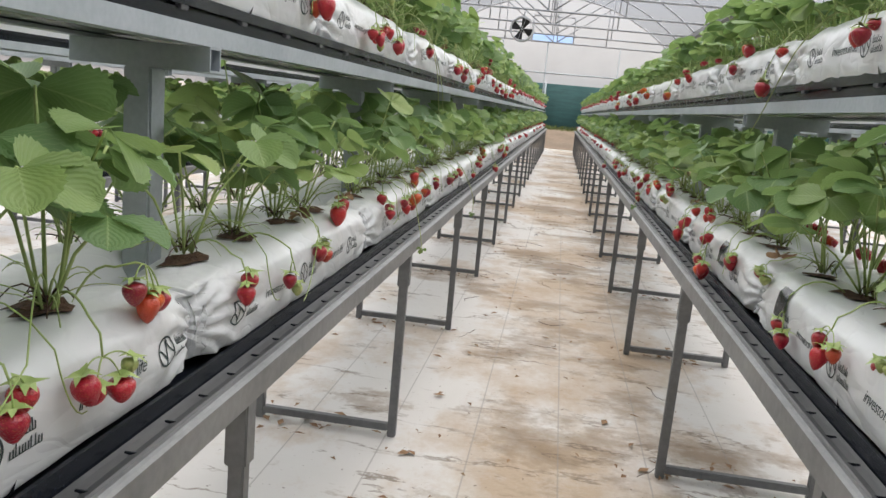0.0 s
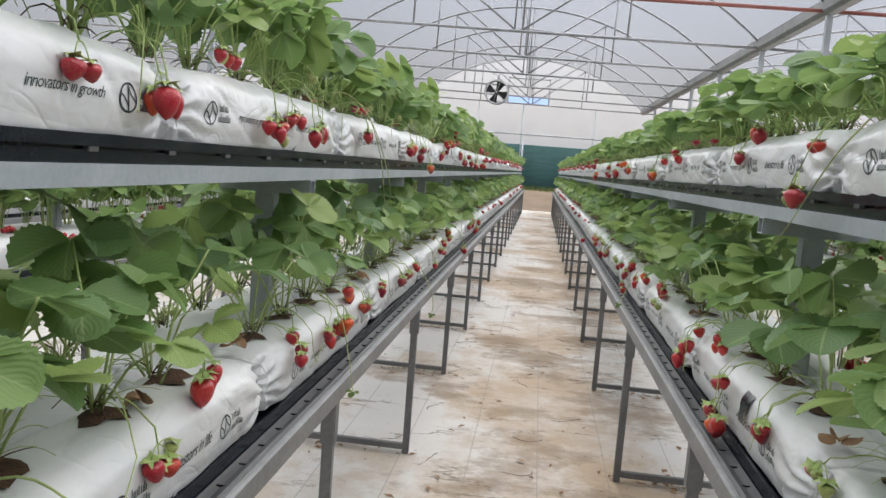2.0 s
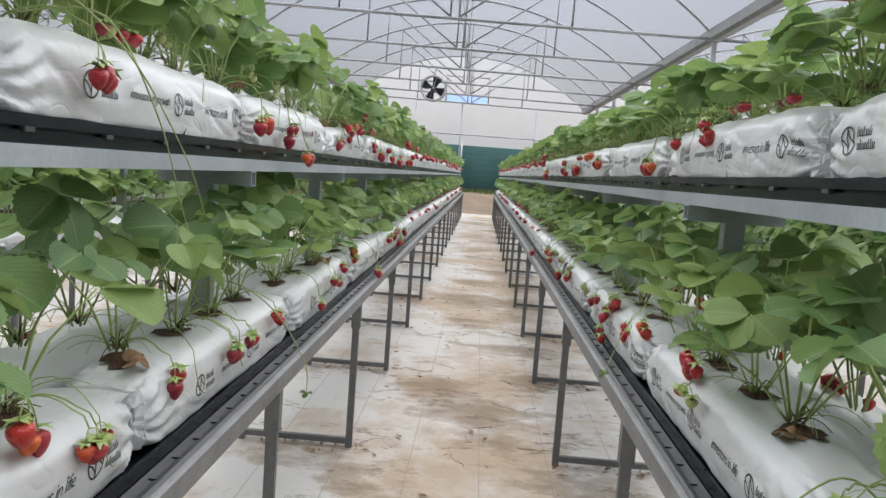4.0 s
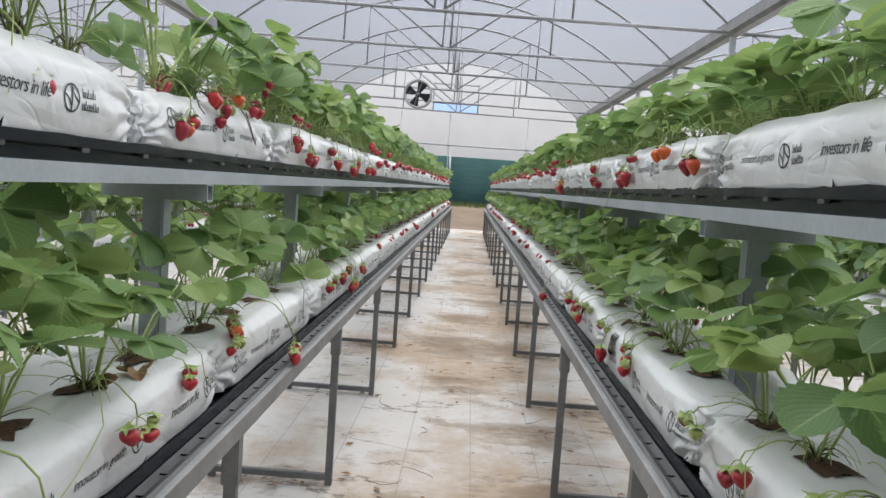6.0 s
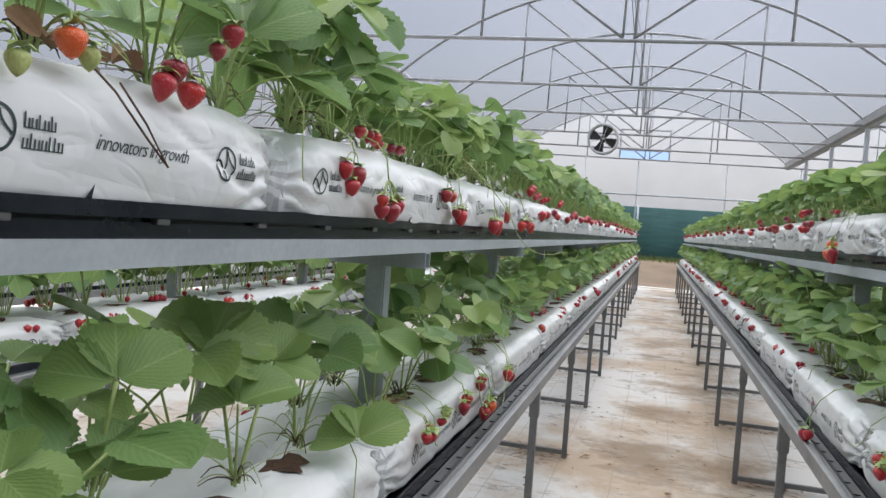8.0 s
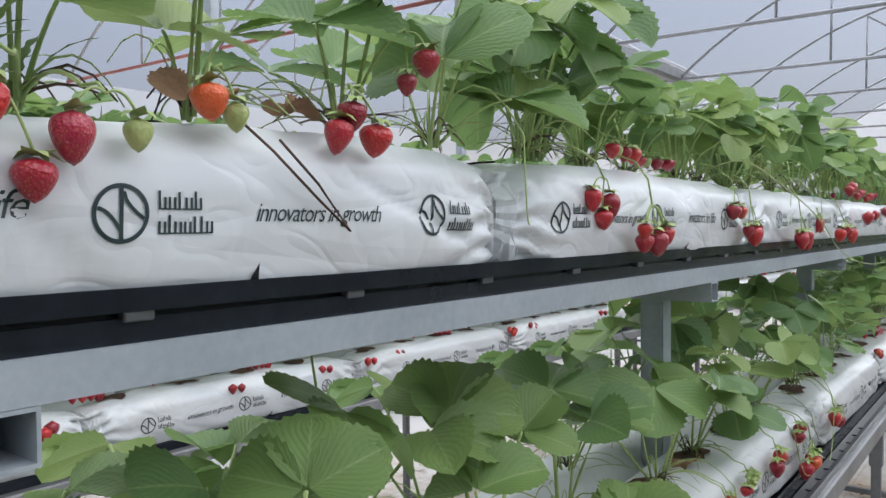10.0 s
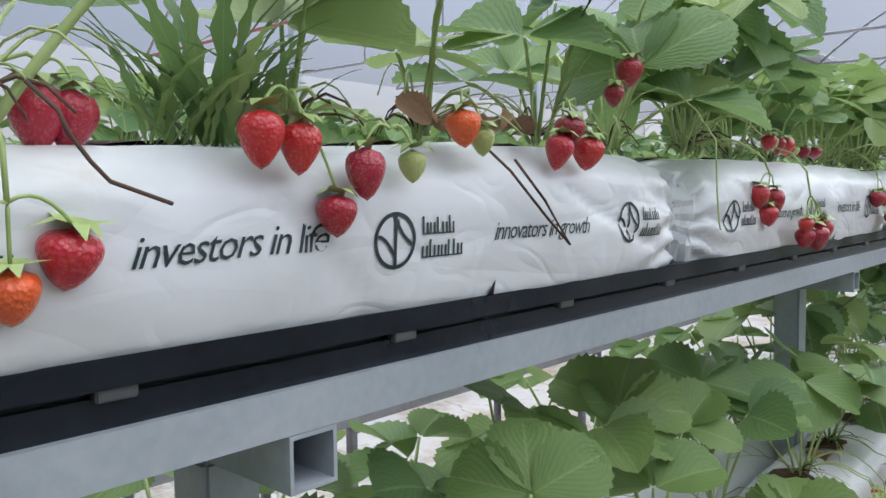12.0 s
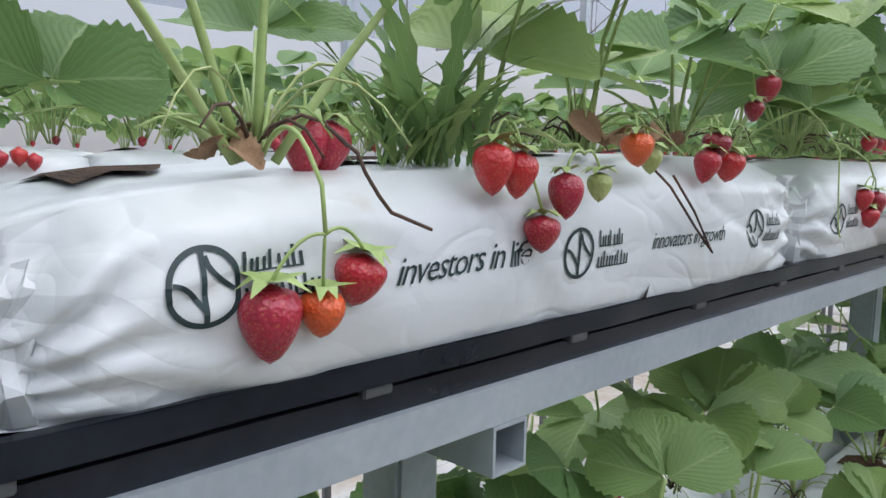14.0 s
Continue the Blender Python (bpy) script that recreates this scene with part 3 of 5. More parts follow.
def make_bench(cx, near):
    b = tagged(new("growing_bench"), "galvanised two-tier growing bench with black trays", "growing bench", "growing benches")
    b.location = (cx, 0, 0)
    flip = Matrix.Diagonal((-1, 1, 1, 1))
    for s in (Matrix.Identity(4), flip):
        for name in ("edge_rail", "lower_tray", "tray_lip", "upper_rail"):
            part(name, BENCH[name], None, b, place=s)
    part("upper_tray", BENCH["upper_tray"], None, b)
    for y in FRAME_Y:
        dy = rng.normal(0, 0.01)
        for s in (-1, 1):
            part("leg", BENCH["leg"], None, b, place=Matrix.Translation((s * LEG_X, y + dy, 0)))
            if near:
                part("sleeve", BENCH["sleeve"], None, b, place=Matrix.Translation((s * LEG_X, y + dy, 0)))
        at = Matrix.Translation((0, y + dy, 0))
        part("foot_bar", BENCH["foot_bar"], None, b, place=at)
        up = Matrix.Translation((0, y + 0.118, 0))
        part("upright", BENCH["upright"], None, b, place=up)
        part("cross_arm", BENCH["cross_arm"], None, b, place=up)
        part("lower_arm", BENCH["lower_arm"], None, b, place=at)
    if near:
        side = 1 if cx < 0 else -1
        v, f = [], []
        for j, y in enumerate(np.arange(-1.0, 9.0, 0.012)):
            lip = max(0.0, noise.noise(Vector((y * 7, cx, 0)))) ** 1.3 * (0.030 if cx > 0 else 0.006) + 0.004 * (cx > 0) * noise.noise(Vector((y * 31, cx, 4)))
            wave = 0.003 * noise.noise(Vector((y * 11, cx, 9)))
            v += [(side * (0.1235 + wave), y, 1.262), (side * (0.1240 + wave), y, 1.275), (side * (0.1242 + wave), y, 1.279 + lip * 0.6)]
            if j:
                f += [(3 * j - 3, 3 * j, 3 * j + 1, 3 * j - 2), (3 * j - 2, 3 * j + 1, 3 * j + 2, 3 * j - 1)]
        part("film_lip", mesh_from("film_lip", v, f, [BLACK_PLASTIC], smooth=True), None, b, "wavy black film lip")
        for y in np.arange(0.3, 8.0, 0.1):
            part("lug", BENCH["lug"], None, b, place=Matrix.Translation((side * 0.219, float(y), 0)))
        for y in np.arange(0.4, 8.4, 0.2235):
            part("tab", BENCH["tab"], None, b, place=Matrix.Translation((side * 0.1185, float(y), 0)))
    return b


for cx in ROWS_X:
    make_bench(cx, cx in (-0.82, 0.575))

# ---- grow bags ----
BAG_PITCH, BAG_LENGTH, BAG_HEIGHT = 1.035, 1.022, 0.128


def bag_swell(s, h, seed):
    """How far a bag's long side stands out, at s along it and h up it (both in metres)."""
    end = min(s, BAG_LENGTH - s)
    pinch = -0.035 * math.exp(-(max(end, 0) / 0.035) ** 1.3)
    q = Vector((s * 5.5 + h * 4, h * 9, seed * 7.3))
    crease = 0.006 * noise.noise(q) - 0.006 * abs(noise.noise(q * 1.7)) + 0.002 * noise.noise(q * 3.1) - 0.010 * math.exp(-(end / 0.12) ** 2) * abs(noise.noise(Vector((s * 22, h * 30 - s * 14, seed + 3)))) + 0.005 * math.exp(-(end / 0.10) ** 2) * noise.noise(Vector((s * 30, h * 26 + s * 18, seed)))
    fan = math.atan2(h - 0.055 - 0.02 * math.sin(seed * 2.1), max(end, 0) + 0.045) * 3.3 + seed * 0.37 + 0.9 * noise.noise(Vector((s * 9, h * 9, seed)))
    fold = (abs(fan % 1.0 - 0.5) * 2 - 0.5) * 0.017 * math.exp(-(max(end, 0) / 0.10) ** 1.6) * (1 - math.exp(-(max(end, 0) / 0.015)))
    sag = -0.0035 * max(0.0, 1 - abs(noise.noise(Vector((s * 3.2 + h * 6, h * 2.5 - s * 1.4, seed * 5.1)))) / 0.07)
    belly = 0.010 * math.sin(math.pi * min(1, max(0, h / BAG_HEIGHT))) ** 0.7
    return pinch + belly + crease * 0.42 + fold + sag


def bag_top(s, u, seed):
    end = min(s, BAG_LENGTH - s)
    q = Vector((s * 6, u * 8, seed * 3.7))
    return 0.005 * noise.noise(q) + 0.003 * noise.noise(q * 2.7) - 0.024 * math.exp(-(end / 0.07) ** 1.2) + 0.010 * (1 - (2 * u - 1) ** 2) - 0.004 - (0.024 * max(0.0, 1 - s / 0.7) if seed == 11 else 0.0)


def bag_mesh(width, seed, fine=True):
    """A pillow-shaped bag lying along y from 0, its front face at x = 0 (towards +x), its back at -width."""
    ns, nh, nu = (124, 20, 8) if fine else (18, 4, 4)
    round_r = 0.022
    outline = []
    for k in range(nh + 1):
        outline.append(("f", BAG_HEIGHT * k / nh))
    for k in range(1, nu):
        outline.append(("t", k / nu))
    for k in range(nh, -1, -1):
        outline.append(("b", BAG_HEIGHT * k / nh))
    v = []
    for j in range(ns + 1):
        s = BAG_LENGTH * (j / ns - 0.7 * math.sin(2 * math.pi * j / ns) / (2 * math.pi))
        for kind, q in outline:
            if kind in "fb":
                out = bag_swell(s, q, seed if kind == "f" else seed + 5)
                lean = max(0.0, (q - (BAG_HEIGHT - round_r)) / round_r)
                out -= 0.012 * lean ** 2
                z = q + (bag_top(s, 0.0 if kind == "f" else 1.0, seed) * q / BAG_HEIGHT)
                v.append((out if kind == "f" else -width - out, s, z))
            else:
                v.append((-width * q, s, BAG_HEIGHT + bag_top(s, q, seed) + 0.006))
    w = len(outline)
    f = [(j * w + i, (j + 1) * w + i, (j + 1) * w + i + 1, j * w + i + 1) for j in range(ns) for i in range(w - 1)]
    f += [tuple(range(w)), tuple(ns * w + i for i in range(w))[::-1]]
    return mesh_from("grow_bag", v, f, [BAG], smooth=True)


def on_face(pts, seed, lift=0.0009):
    """Lays (s, h) points on the front face of a bag."""
    return [(bag_swell(s, h, seed) + lift - (0.012 * max(0.0, (h - (BAG_HEIGHT - 0.022)) / 0.022) ** 2), s, h + bag_top(s, 0.0, seed) * h / BAG_HEIGHT) for s, h in pts]


def strip(points, width):
    """A flat ribbon along 2D points."""
    v, f = [], []
    for i, (x, y) in enumerate(points):
        a, b = points[max(i - 1, 0)], points[min(i + 1, len(points) - 1)]
        d = Vector((b[0] - a[0], b[1] - a[1])).normalized()
        for k in (-0.5, 0.5):
            v.append((x - d.y * width * k, y + d.x * width * k))
        if i:
            f.append((2 * i - 2, 2 * i - 1, 2 * i + 1, 2 * i))
    return v, f


def print_mesh(name, flat, faces, s0, h0, seed, s_dir=1):
    return mesh_from(name, on_face([(s0 + s_dir * x, h0 + y) for x, y in flat], seed), faces, [INK])


def emblem():
    """A ring round two leaf shapes."""
    v, f = [], []

    def add(pts, wd):
        a, b = strip(pts, wd)
        k = len(v)
        v.extend(a)
        f.extend(tuple(i + k for i in q) for q in b)

    r = 0.0215
    add([(r * math.cos(t), r * math.sin(t)) for t in np.linspace(0, 2 * math.pi, 41)], 0.0034)
    add([(0, r - 0.001 - 2 * r * t) for t in np.linspace(0.0, 1, 13)], 0.0034)
    add([(0.002 + 0.017 * t, 0.017 - 0.021 * t ** 0.55) for t in np.linspace(0, 1, 13)], 0.0030)
    add([(-0.019 + 0.019 * t, 0.004 - 0.018 * t ** 1.8) for t in np.linspace(0, 1, 13)], 0.0030)
    return v, f


def name_row(letters, up):
    """A row of plain upright bars on one thin base line, where a word of the maker's name stands."""
    stems, x = [], 0.0
    for wide, tall in letters:
        stems.append((x, tall * 0.00102))
        if wide > 3:
            stems.append((x + wide * 0.00118 - 0.0010, 0.0100))
        x += wide * 0.00118 + 0.0030
    v, f = [], []
    for i, (x, tall) in enumerate(stems):
        for h in (0.0, 0.0013, tall * 0.4, tall * 0.7, tall):
            v += [(x, up + h), (x + 0.0023, up + h)]
        k = 10 * i
        f += [(k + 2 * j, k + 2 * j + 1, k + 2 * j + 3, k + 2 * j + 2) for j in range(4)]
        if i:
            f.append((k - 9, k, k + 2, k - 7))
    return v, f


NAME_ROWS = ((0.003, ((5, 15), (5, 10), (3, 14), (5, 10), (5, 15))), (-0.0165, ((5, 10), (2, 15), (5, 10), (5, 10), (3, 14), (2, 14), (5, 10))))


def words(text, width):
    """Slanted lettering as 2D points and faces."""
    c = bpy.data.curves.new("words", "FONT")
    c.body, c.size, c.shear, c.resolution_u, c.space_character = text, 0.03, 0.35, 2, 0.88
    ob = bpy.data.objects.new("words", c)
    scene.collection.objects.link(ob)
    bpy.context.view_layer.update()
    me = bpy.data.meshes.new_from_object(ob.evaluated_get(bpy.context.evaluated_depsgraph_get()))
    flat, faces = [(p.co.x, p.co.y) for p in me.vertices], [tuple(q.vertices) for q in me.polygons]
    bpy.data.objects.remove(ob)
    k = width / max(x for x, y in flat)
    return [(x * k, y * k * 1.08) for x, y in flat], faces


EMBLEM, NAME = emblem(), [name_row(letters, up) for up, letters in NAME_ROWS]
SLOGANS = [words("investors in life", 0.152), words("innovators in growth", 0.165)]
# places of the prints along a bag
LOGO_S = (0.186, 0.520, 0.872)
# places of the planting holes along and across a bag
HOLE_S, HOLE_U = (0.11, 0.33, 0.56, 0.78), 0.58


def make_bag_kind(width, seed, shift, logos=LOGO_S):
    """The meshes of one kind of printed bag."""
    kind = {"body": bag_mesh(width, seed), "coarse": bag_mesh(width, seed, False), "prints": []}
    h = 0.0615
    for i, s in enumerate(logos):
        s = s + shift
        low = seed == 11 and i == 0
        h = 0.0825 if low else 0.0615
        ring = [(x, y * (1.2 if low else 1.0)) for x, y in EMBLEM[0]]
        kind["prints"].append(("emblem", print_mesh("emblem", ring, EMBLEM[1], s + (0.006 if low else 0.0), h, seed)))
        for row in NAME:
            kind["prints"].append(("name_bar", print_mesh("name_bar", *row, s + 0.031, h, seed)))
        h = 0.0675 if low else 0.0615
        if s + 0.29 < BAG_LENGTH - 0.02:
            flat, faces = SLOGANS[(i + (shift != 0)) % 2]
            kind["prints"].append(("slogan", print_mesh("slogan", flat, faces, s + (0.143 if len(flat) == len(SLOGANS[0][0]) else 0.125), h - 0.008, seed)))
    kind["notch"] = [mesh_from("notch", [(p[0] + 0.001, p[1], p[2]) for p in on_face([(s, 0.0), (s + 0.012, 0.0), (s + 0.009, 0.018)], seed, 0.0022)], [(0, 1, 2)], [BLACK_PLASTIC]) for s in (0.59, 0.985)]
    hole = []
    for s in HOLE_S:
        v = []
        for k in range(12):
            a = 2 * math.pi * k / 12
            r = 0.042 + 0.030 * noise.noise(Vector((k * 0.7, s * 9, seed)))
            ss, u = s + r * math.cos(a) * 1.1, HOLE_U + r * math.sin(a) / width * 0.9
            v.append((-width * u, ss, BAG_HEIGHT + bag_top(ss, u, seed) + 0.0095))
        v.append((-width * HOLE_U, s, BAG_HEIGHT + bag_top(s, HOLE_U, seed) + 0.012))
        hole.append(mesh_from("planting_hole", v, [(k, (k + 1) % 12, 12) for k in range(12)], [SOIL], smooth=True))
    kind["holes"] = hole
    # the ends are gathered and tucked in sharp folds
    kind["tucks"] = []
    for i in range(2):
        r = np.random.default_rng(seed * 10 + i + (0 if width > 0.2 else 500))
        v, f = [], []
        for a in range(7):
            for b in range(6):
                e = 0.003 + 0.0062 * a * (0.65 + 0.35 * abs(b - 2.4) / 2.4) + (r.uniform(-0.004, 0.004) if a else 0)
                hh = min(BAG_HEIGHT - 0.004, max(0.003, BAG_HEIGHT * (b / 5) + r.uniform(-0.008, 0.008)))
                x, y, z = on_face([(e if i == 0 else BAG_LENGTH - e, hh)], seed)[0]
                zig = 0.0034 * (1 if (a + (b > 2)) % 2 else -0.6) * (1 - a / 6) + (0.0015 if a < 5 else -0.003)
                v.append((x + zig, y, z))
                if a and b:
                    k = a * 6 + b
                    f.append((k - 7, k - 6, k) if i == 0 else (k, k - 6, k - 7))
                    f.append((k - 7, k, k - 1) if i == 0 else (k - 1, k, k - 7))
        kind["tucks"].append(mesh_from("tucked_end", v, f, [BAG]))
    # cut corners of the film, turned out over the face, black inside
    kind["flaps"] = []
    for i, s in enumerate((0.30, 0.62)):
        v, f = [], []
        for a in range(6):
            for b in range(5):
                ss = s + 0.018 * seed * (1 if i else -1) + (b / 4 - 0.5) * (0.062 - 0.03 * i * a / 5) + 0.004 * a
                hh = BAG_HEIGHT - 0.003 - 0.012 * a + 0.006 * noise.noise(Vector((b, a, seed)))
                x, y, z = on_face([(ss, hh)], seed)[0]
                v.append((x + 0.003 + 0.0016 * a + 0.003 * noise.noise(Vector((b * 0.8, a * 0.8, seed + i))), y, z))
                if a and b:
                    k = a * 5 + b
                    f.append((k - 6, k - 5, k, k - 1))
        kind["flaps"].append(mesh_from("flap", v, f, [BLACK_PLASTIC], smooth=True))
    return kind


UP_W, LOW_W = 0.22, 0.165
KINDS = {w: [make_bag_kind(w, k + 1, sh) for k, sh in enumerate((0.0, -0.073, 0.03, -0.11) if w == UP_W else (-0.085, -0.03, 0.05, 0.035))] for w in (UP_W, LOW_W)}


# the shorter bag that the walk ends at
SHORT = 0.925
KEY_KIND = make_bag_kind(UP_W, 11, 0.0, (0.105, 0.466, 0.846))


def put_bag(place, width, k, detail, label, kind=None, torn=()):
    kind = kind or KINDS[width][k % 4]
    ob = tagged(new("grow_bag", kind["body"] if detail else kind["coarse"]), label, "grow bag", "grow bags")
    ob.matrix_basis = place
    if detail:
        for name, me in kind["prints"]:
            part(name, me, None, ob, "dark green print")
        for me in kind["notch"]:
            part("notch", me, None, ob)
        for me in kind["tucks"]:
            part("tucked_end", me, None, ob)
        for i in torn:
            part("flap", kind["flaps"][i], None, ob, "torn film flap, black inside")
    if detail or width == UP_W:
        for me in kind["holes"][:: 1 if detail else 2]:
            part("planting_hole", me, None, ob, "brown coir showing in a cut hole")
    return ob


def put_line(cx, side, level, near, first):
    """A line of bags in one tray; side: +1 faces +x, -1 faces -x."""
    width = UP_W if level == "up" else LOW_W
    z = UP_Z + 0.002 if level == "up" else 0.714
    face = 0.12 if level == "up" else 0.184
    text = "white plastic grow bag lying in an upper black tray" if level == "up" else "white plastic grow bag lying in a lower black tray"
    k = math.ceil((ROW_Y0 - first) / BAG_PITCH)
    i = 0
    while first + k * BAG_PITCH + BAG_LENGTH < ROW_Y1:
        y = first + k * BAG_PITCH
        detail = near and -1.2 < y < 15
        # bags facing -x are turned about, so that their print reads rightly
        if side > 0:
            m = pose(cx + face + rng.normal(0, 0.003), y + 0.006, z)
        else:
            m = pose(cx - face + rng.normal(0, 0.003), y + BAG_LENGTH + 0.006, z, 0, 0, 180)
        key = None
        if level == "up" and side > 0 and near:
            if k == 0:
                m, key = pose(cx + face, 5.092, z) @ Matrix.Diagonal((1, SHORT, 1, 1)), KEY_KIND
            elif k < 0:
                m = pose(cx + face, y + 0.085, z)
        torn = ((1,), (), (), (0,))[k % 4] if cx > 0 and level == "low" else ()
        put_bag(m, width, k if near else i, detail, text, key, torn)
        k += 1
        i += 1


LINES = [
    (-0.82, 1, "up", True, 4.995), (-0.82, 1, "low", True, 1.262), (-0.82, -1, "low", False, 1.1),
    (0.575, -1, "up", True, 1.3), (0.575, -1, "low", True, 2.07), (0.575, 1, "low", False, 1.2),
    (-2.34, 1, "up", False, 1.6), (-2.34, 1, "low", True, 5.22), (-2.34, -1, "low", False, 1.3),
    (-3.84, 1, "up", False, 1.2), (-3.84, 1, "low", False, 1.7), (-3.84, -1, "low", False, 1.3),
    (2.05, -1, "up", False, 1.5), (2.05, -1, "low", False, 1.9), (2.05, 1, "low", False, 1.4),
    (3.44, -1, "up", False, 1.5), (3.44, -1, "low", False, 1.9),
]
for line in LINES[:8]:
    put_line(*line)


def far_bags(lines):
    """The bags of the rows behind, past counting, in one mesh."""
    v, f, count = [], [], 0
    for cx, side, level, near, first in lines:
        me = KINDS[UP_W if level == "up" else LOW_W][0]["coarse"]
        co = np.zeros(len(me.vertices) * 3, dtype=np.float32)
        me.vertices.foreach_get("co", co)
        co = co.reshape(-1, 3)
        polys = [tuple(p.vertices) for p in me.polygons]
        y = first - 4 * BAG_PITCH
        while y < ROW_Y1 - 1.1:
            face = 0.12 if level == "up" else 0.184
            q = co * (side, side, 1) + (cx + side * face, y + (0 if side > 0 else BAG_LENGTH), UP_Z + 0.002 if level == "up" else 0.714)
            f += [tuple(i + count for i in p) for p in polys]
            v.append(q)
            count += len(q)
            y += BAG_PITCH
    me = mesh_from("grow_bags", np.concatenate(v).tolist(), f, [BAG], smooth=True)
    tagged(new("grow_bags", me), "white grow bags in the trays of the rows behind", "grow bags", kind="stuff")


far_bags(LINES[8:])

# ---- strawberry plants ----


def leaflet(length, width, rows, fold, cup, droop):
    """One plain leaflet along +y from the origin: vertices, faces and (u, v)."""
    v, f, uv = [], [], []

    def shape(t):
        if not 0 < t < 1:
            return 0.0
        if t < 0.58:
            return width * 0.5 * math.sin(math.pi / 2 * (t / 0.58) ** 0.85) ** 0.85
        return width * 0.5 * (1 - ((t - 0.58) / 0.42) ** 2.3) ** 0.62

    def put(x, t, u):
        v.append((x, length * t, fold * abs(x) + cup * x * x / width - droop * length * t * t))
        uv.append((u, t))
        return len(v) - 1

    step = [0.45 * i / rows + 0.55 * math.sin(math.pi / 2 * i / rows) for i in range(rows + 1)]
    mids = [put(0, t, 0) for t in step]
    for s in (-1, 1):
        edge = [mids[0]] + [put(s * shape(step[i]) * (1.04 if i % 2 else 0.97), step[i], s) for i in range(1, rows)] + [mids[-1]]
        for i in range(rows):
            q = tuple(dict.fromkeys((mids[i], mids[i + 1], edge[i + 1], edge[i])))
            if len(q) > 2:
                f.append(q if s < 0 else q[::-1])
    return np.array(v), f, uv


def toothed_leaflet(length, width, teeth, fold, cup, droop):
    """A rounded leaflet along +y with a scalloped rim and pleats between its side veins."""
    v, f, uv = [], [], []
    rows = 2 * teeth

    def half_width(t):
        if t < 0.56:
            return width * 0.5 * math.sin(math.pi / 2 * (t / 0.56) ** 0.8) ** 0.9
        return width * 0.5 * max(0.0, 1 - ((t - 0.56) / 0.44) ** 2.4) ** 0.6

    def put(x, t, u, pleat):
        v.append((x, length * t, fold * abs(x) + cup * x * x / width - droop * length * t * t + pleat))
        uv.append((u, t))
        return len(v) - 1

    step = [0.5 * i / rows + 0.5 * math.sin(math.pi / 2 * i / rows) for i in range(rows + 1)]
    mids = [put(0, t, 0, 0) for t in step]
    for s in (-1, 1):
        lines = [[mids[0]] * 3]
        for i in range(1, rows):
            t, tip = step[i], i % 2
            w = half_width(t)
            rim = w * (1.03 if tip else 0.962) + (0.0012 if tip and t > 0.3 else 0.0)
            lines.append([put(s * w * 0.36, t - 0.075 * t, s * 0.36, 0.0006 * (1 if tip else -1)), put(s * w * 0.72, t - 0.03 * t, s * 0.72, 0.0012 * (1 if tip else -1)), put(s * rim, t + (0.02 if tip else 0.0) * t, s, 0.0004 * (1 if tip else -1))])
        lines.append([mids[-1]] * 3)
        for i in range(rows):
            near, far = [mids[i]] + lines[i], [mids[i + 1]] + lines[i + 1]
            for k in range(3):
                q = tuple(dict.fromkeys((near[k], far[k], far[k + 1], near[k + 1])))
                if len(q) > 2:
                    f.append(q if s < 0 else q[::-1])
    return np.array(v), f, uv


def turned(v, m):
    m = np.array(m)
    return v @ m[:3, :3].T + m[:3, 3]


def leaf_data(size, rows, teeth, r):
    """A leaf of three leaflets spreading from the stalk's end."""
    v, f, uv = [], [], []
    for a, k in ((0, 1.0), (70 + r.uniform(-9, 9), 0.94), (-70 + r.uniform(-9, 9), 0.94)):
        bend = r.uniform(0.16, 0.55), r.uniform(-0.35, 0.30), r.uniform(0.0, 0.28)
        lv, lf, lu = toothed_leaflet(size * k, size * k * 0.96, 9, *bend) if teeth else leaflet(size * k, size * k * 0.98, rows, *bend)
        m = pose(0, 0, 0, 0, 0, a) @ pose(0, 0.004, 0, r.uniform(-20, 14), r.uniform(-20, 20), 0)
        n = sum(len(q) for q in v)
        v.append(turned(lv, m))
        f += [tuple(i + n for i in q) for q in lf]
        uv += lu
    return np.concatenate(v), f, uv


LEAVES = []
for i in range(8):
    r = np.random.default_rng(100 + i)
    v, f, uv = leaf_data((0.064, 0.082, 0.094, 0.104)[i % 4], 11, True, r)
    LEAVES.append(mesh_from("leaf", v.tolist(), f, [LEAF], smooth=True, uv=uv))


def berry_data(length, radius, sides, rings):
    """A hanging berry, its shoulder at the origin and its tip down."""
    v, f = [(0, 0, 0.001)], []
    for i in range(1, rings):
        t = i / rings
        rad = radius * (math.sin(math.pi * t ** 0.66) ** 0.62) * (1.06 - 0.16 * t)
        for k in range(sides):
            a = 2 * math.pi * k / sides
            v.append((rad * math.cos(a), rad * math.sin(a), -length * t))
    v.append((0, 0, -length))
    for k in range(sides):
        j = (k + 1) % sides
        f.append((0, 1 + k, 1 + j))
        for i in range(rings - 2):
            a = 1 + i * sides
            f.append((a + k, a + sides + k, a + sides + j, a + j))
        f.append((1 + (rings - 2) * sides + k, len(v) - 1, 1 + (rings - 2) * sides + j))
    return v, f


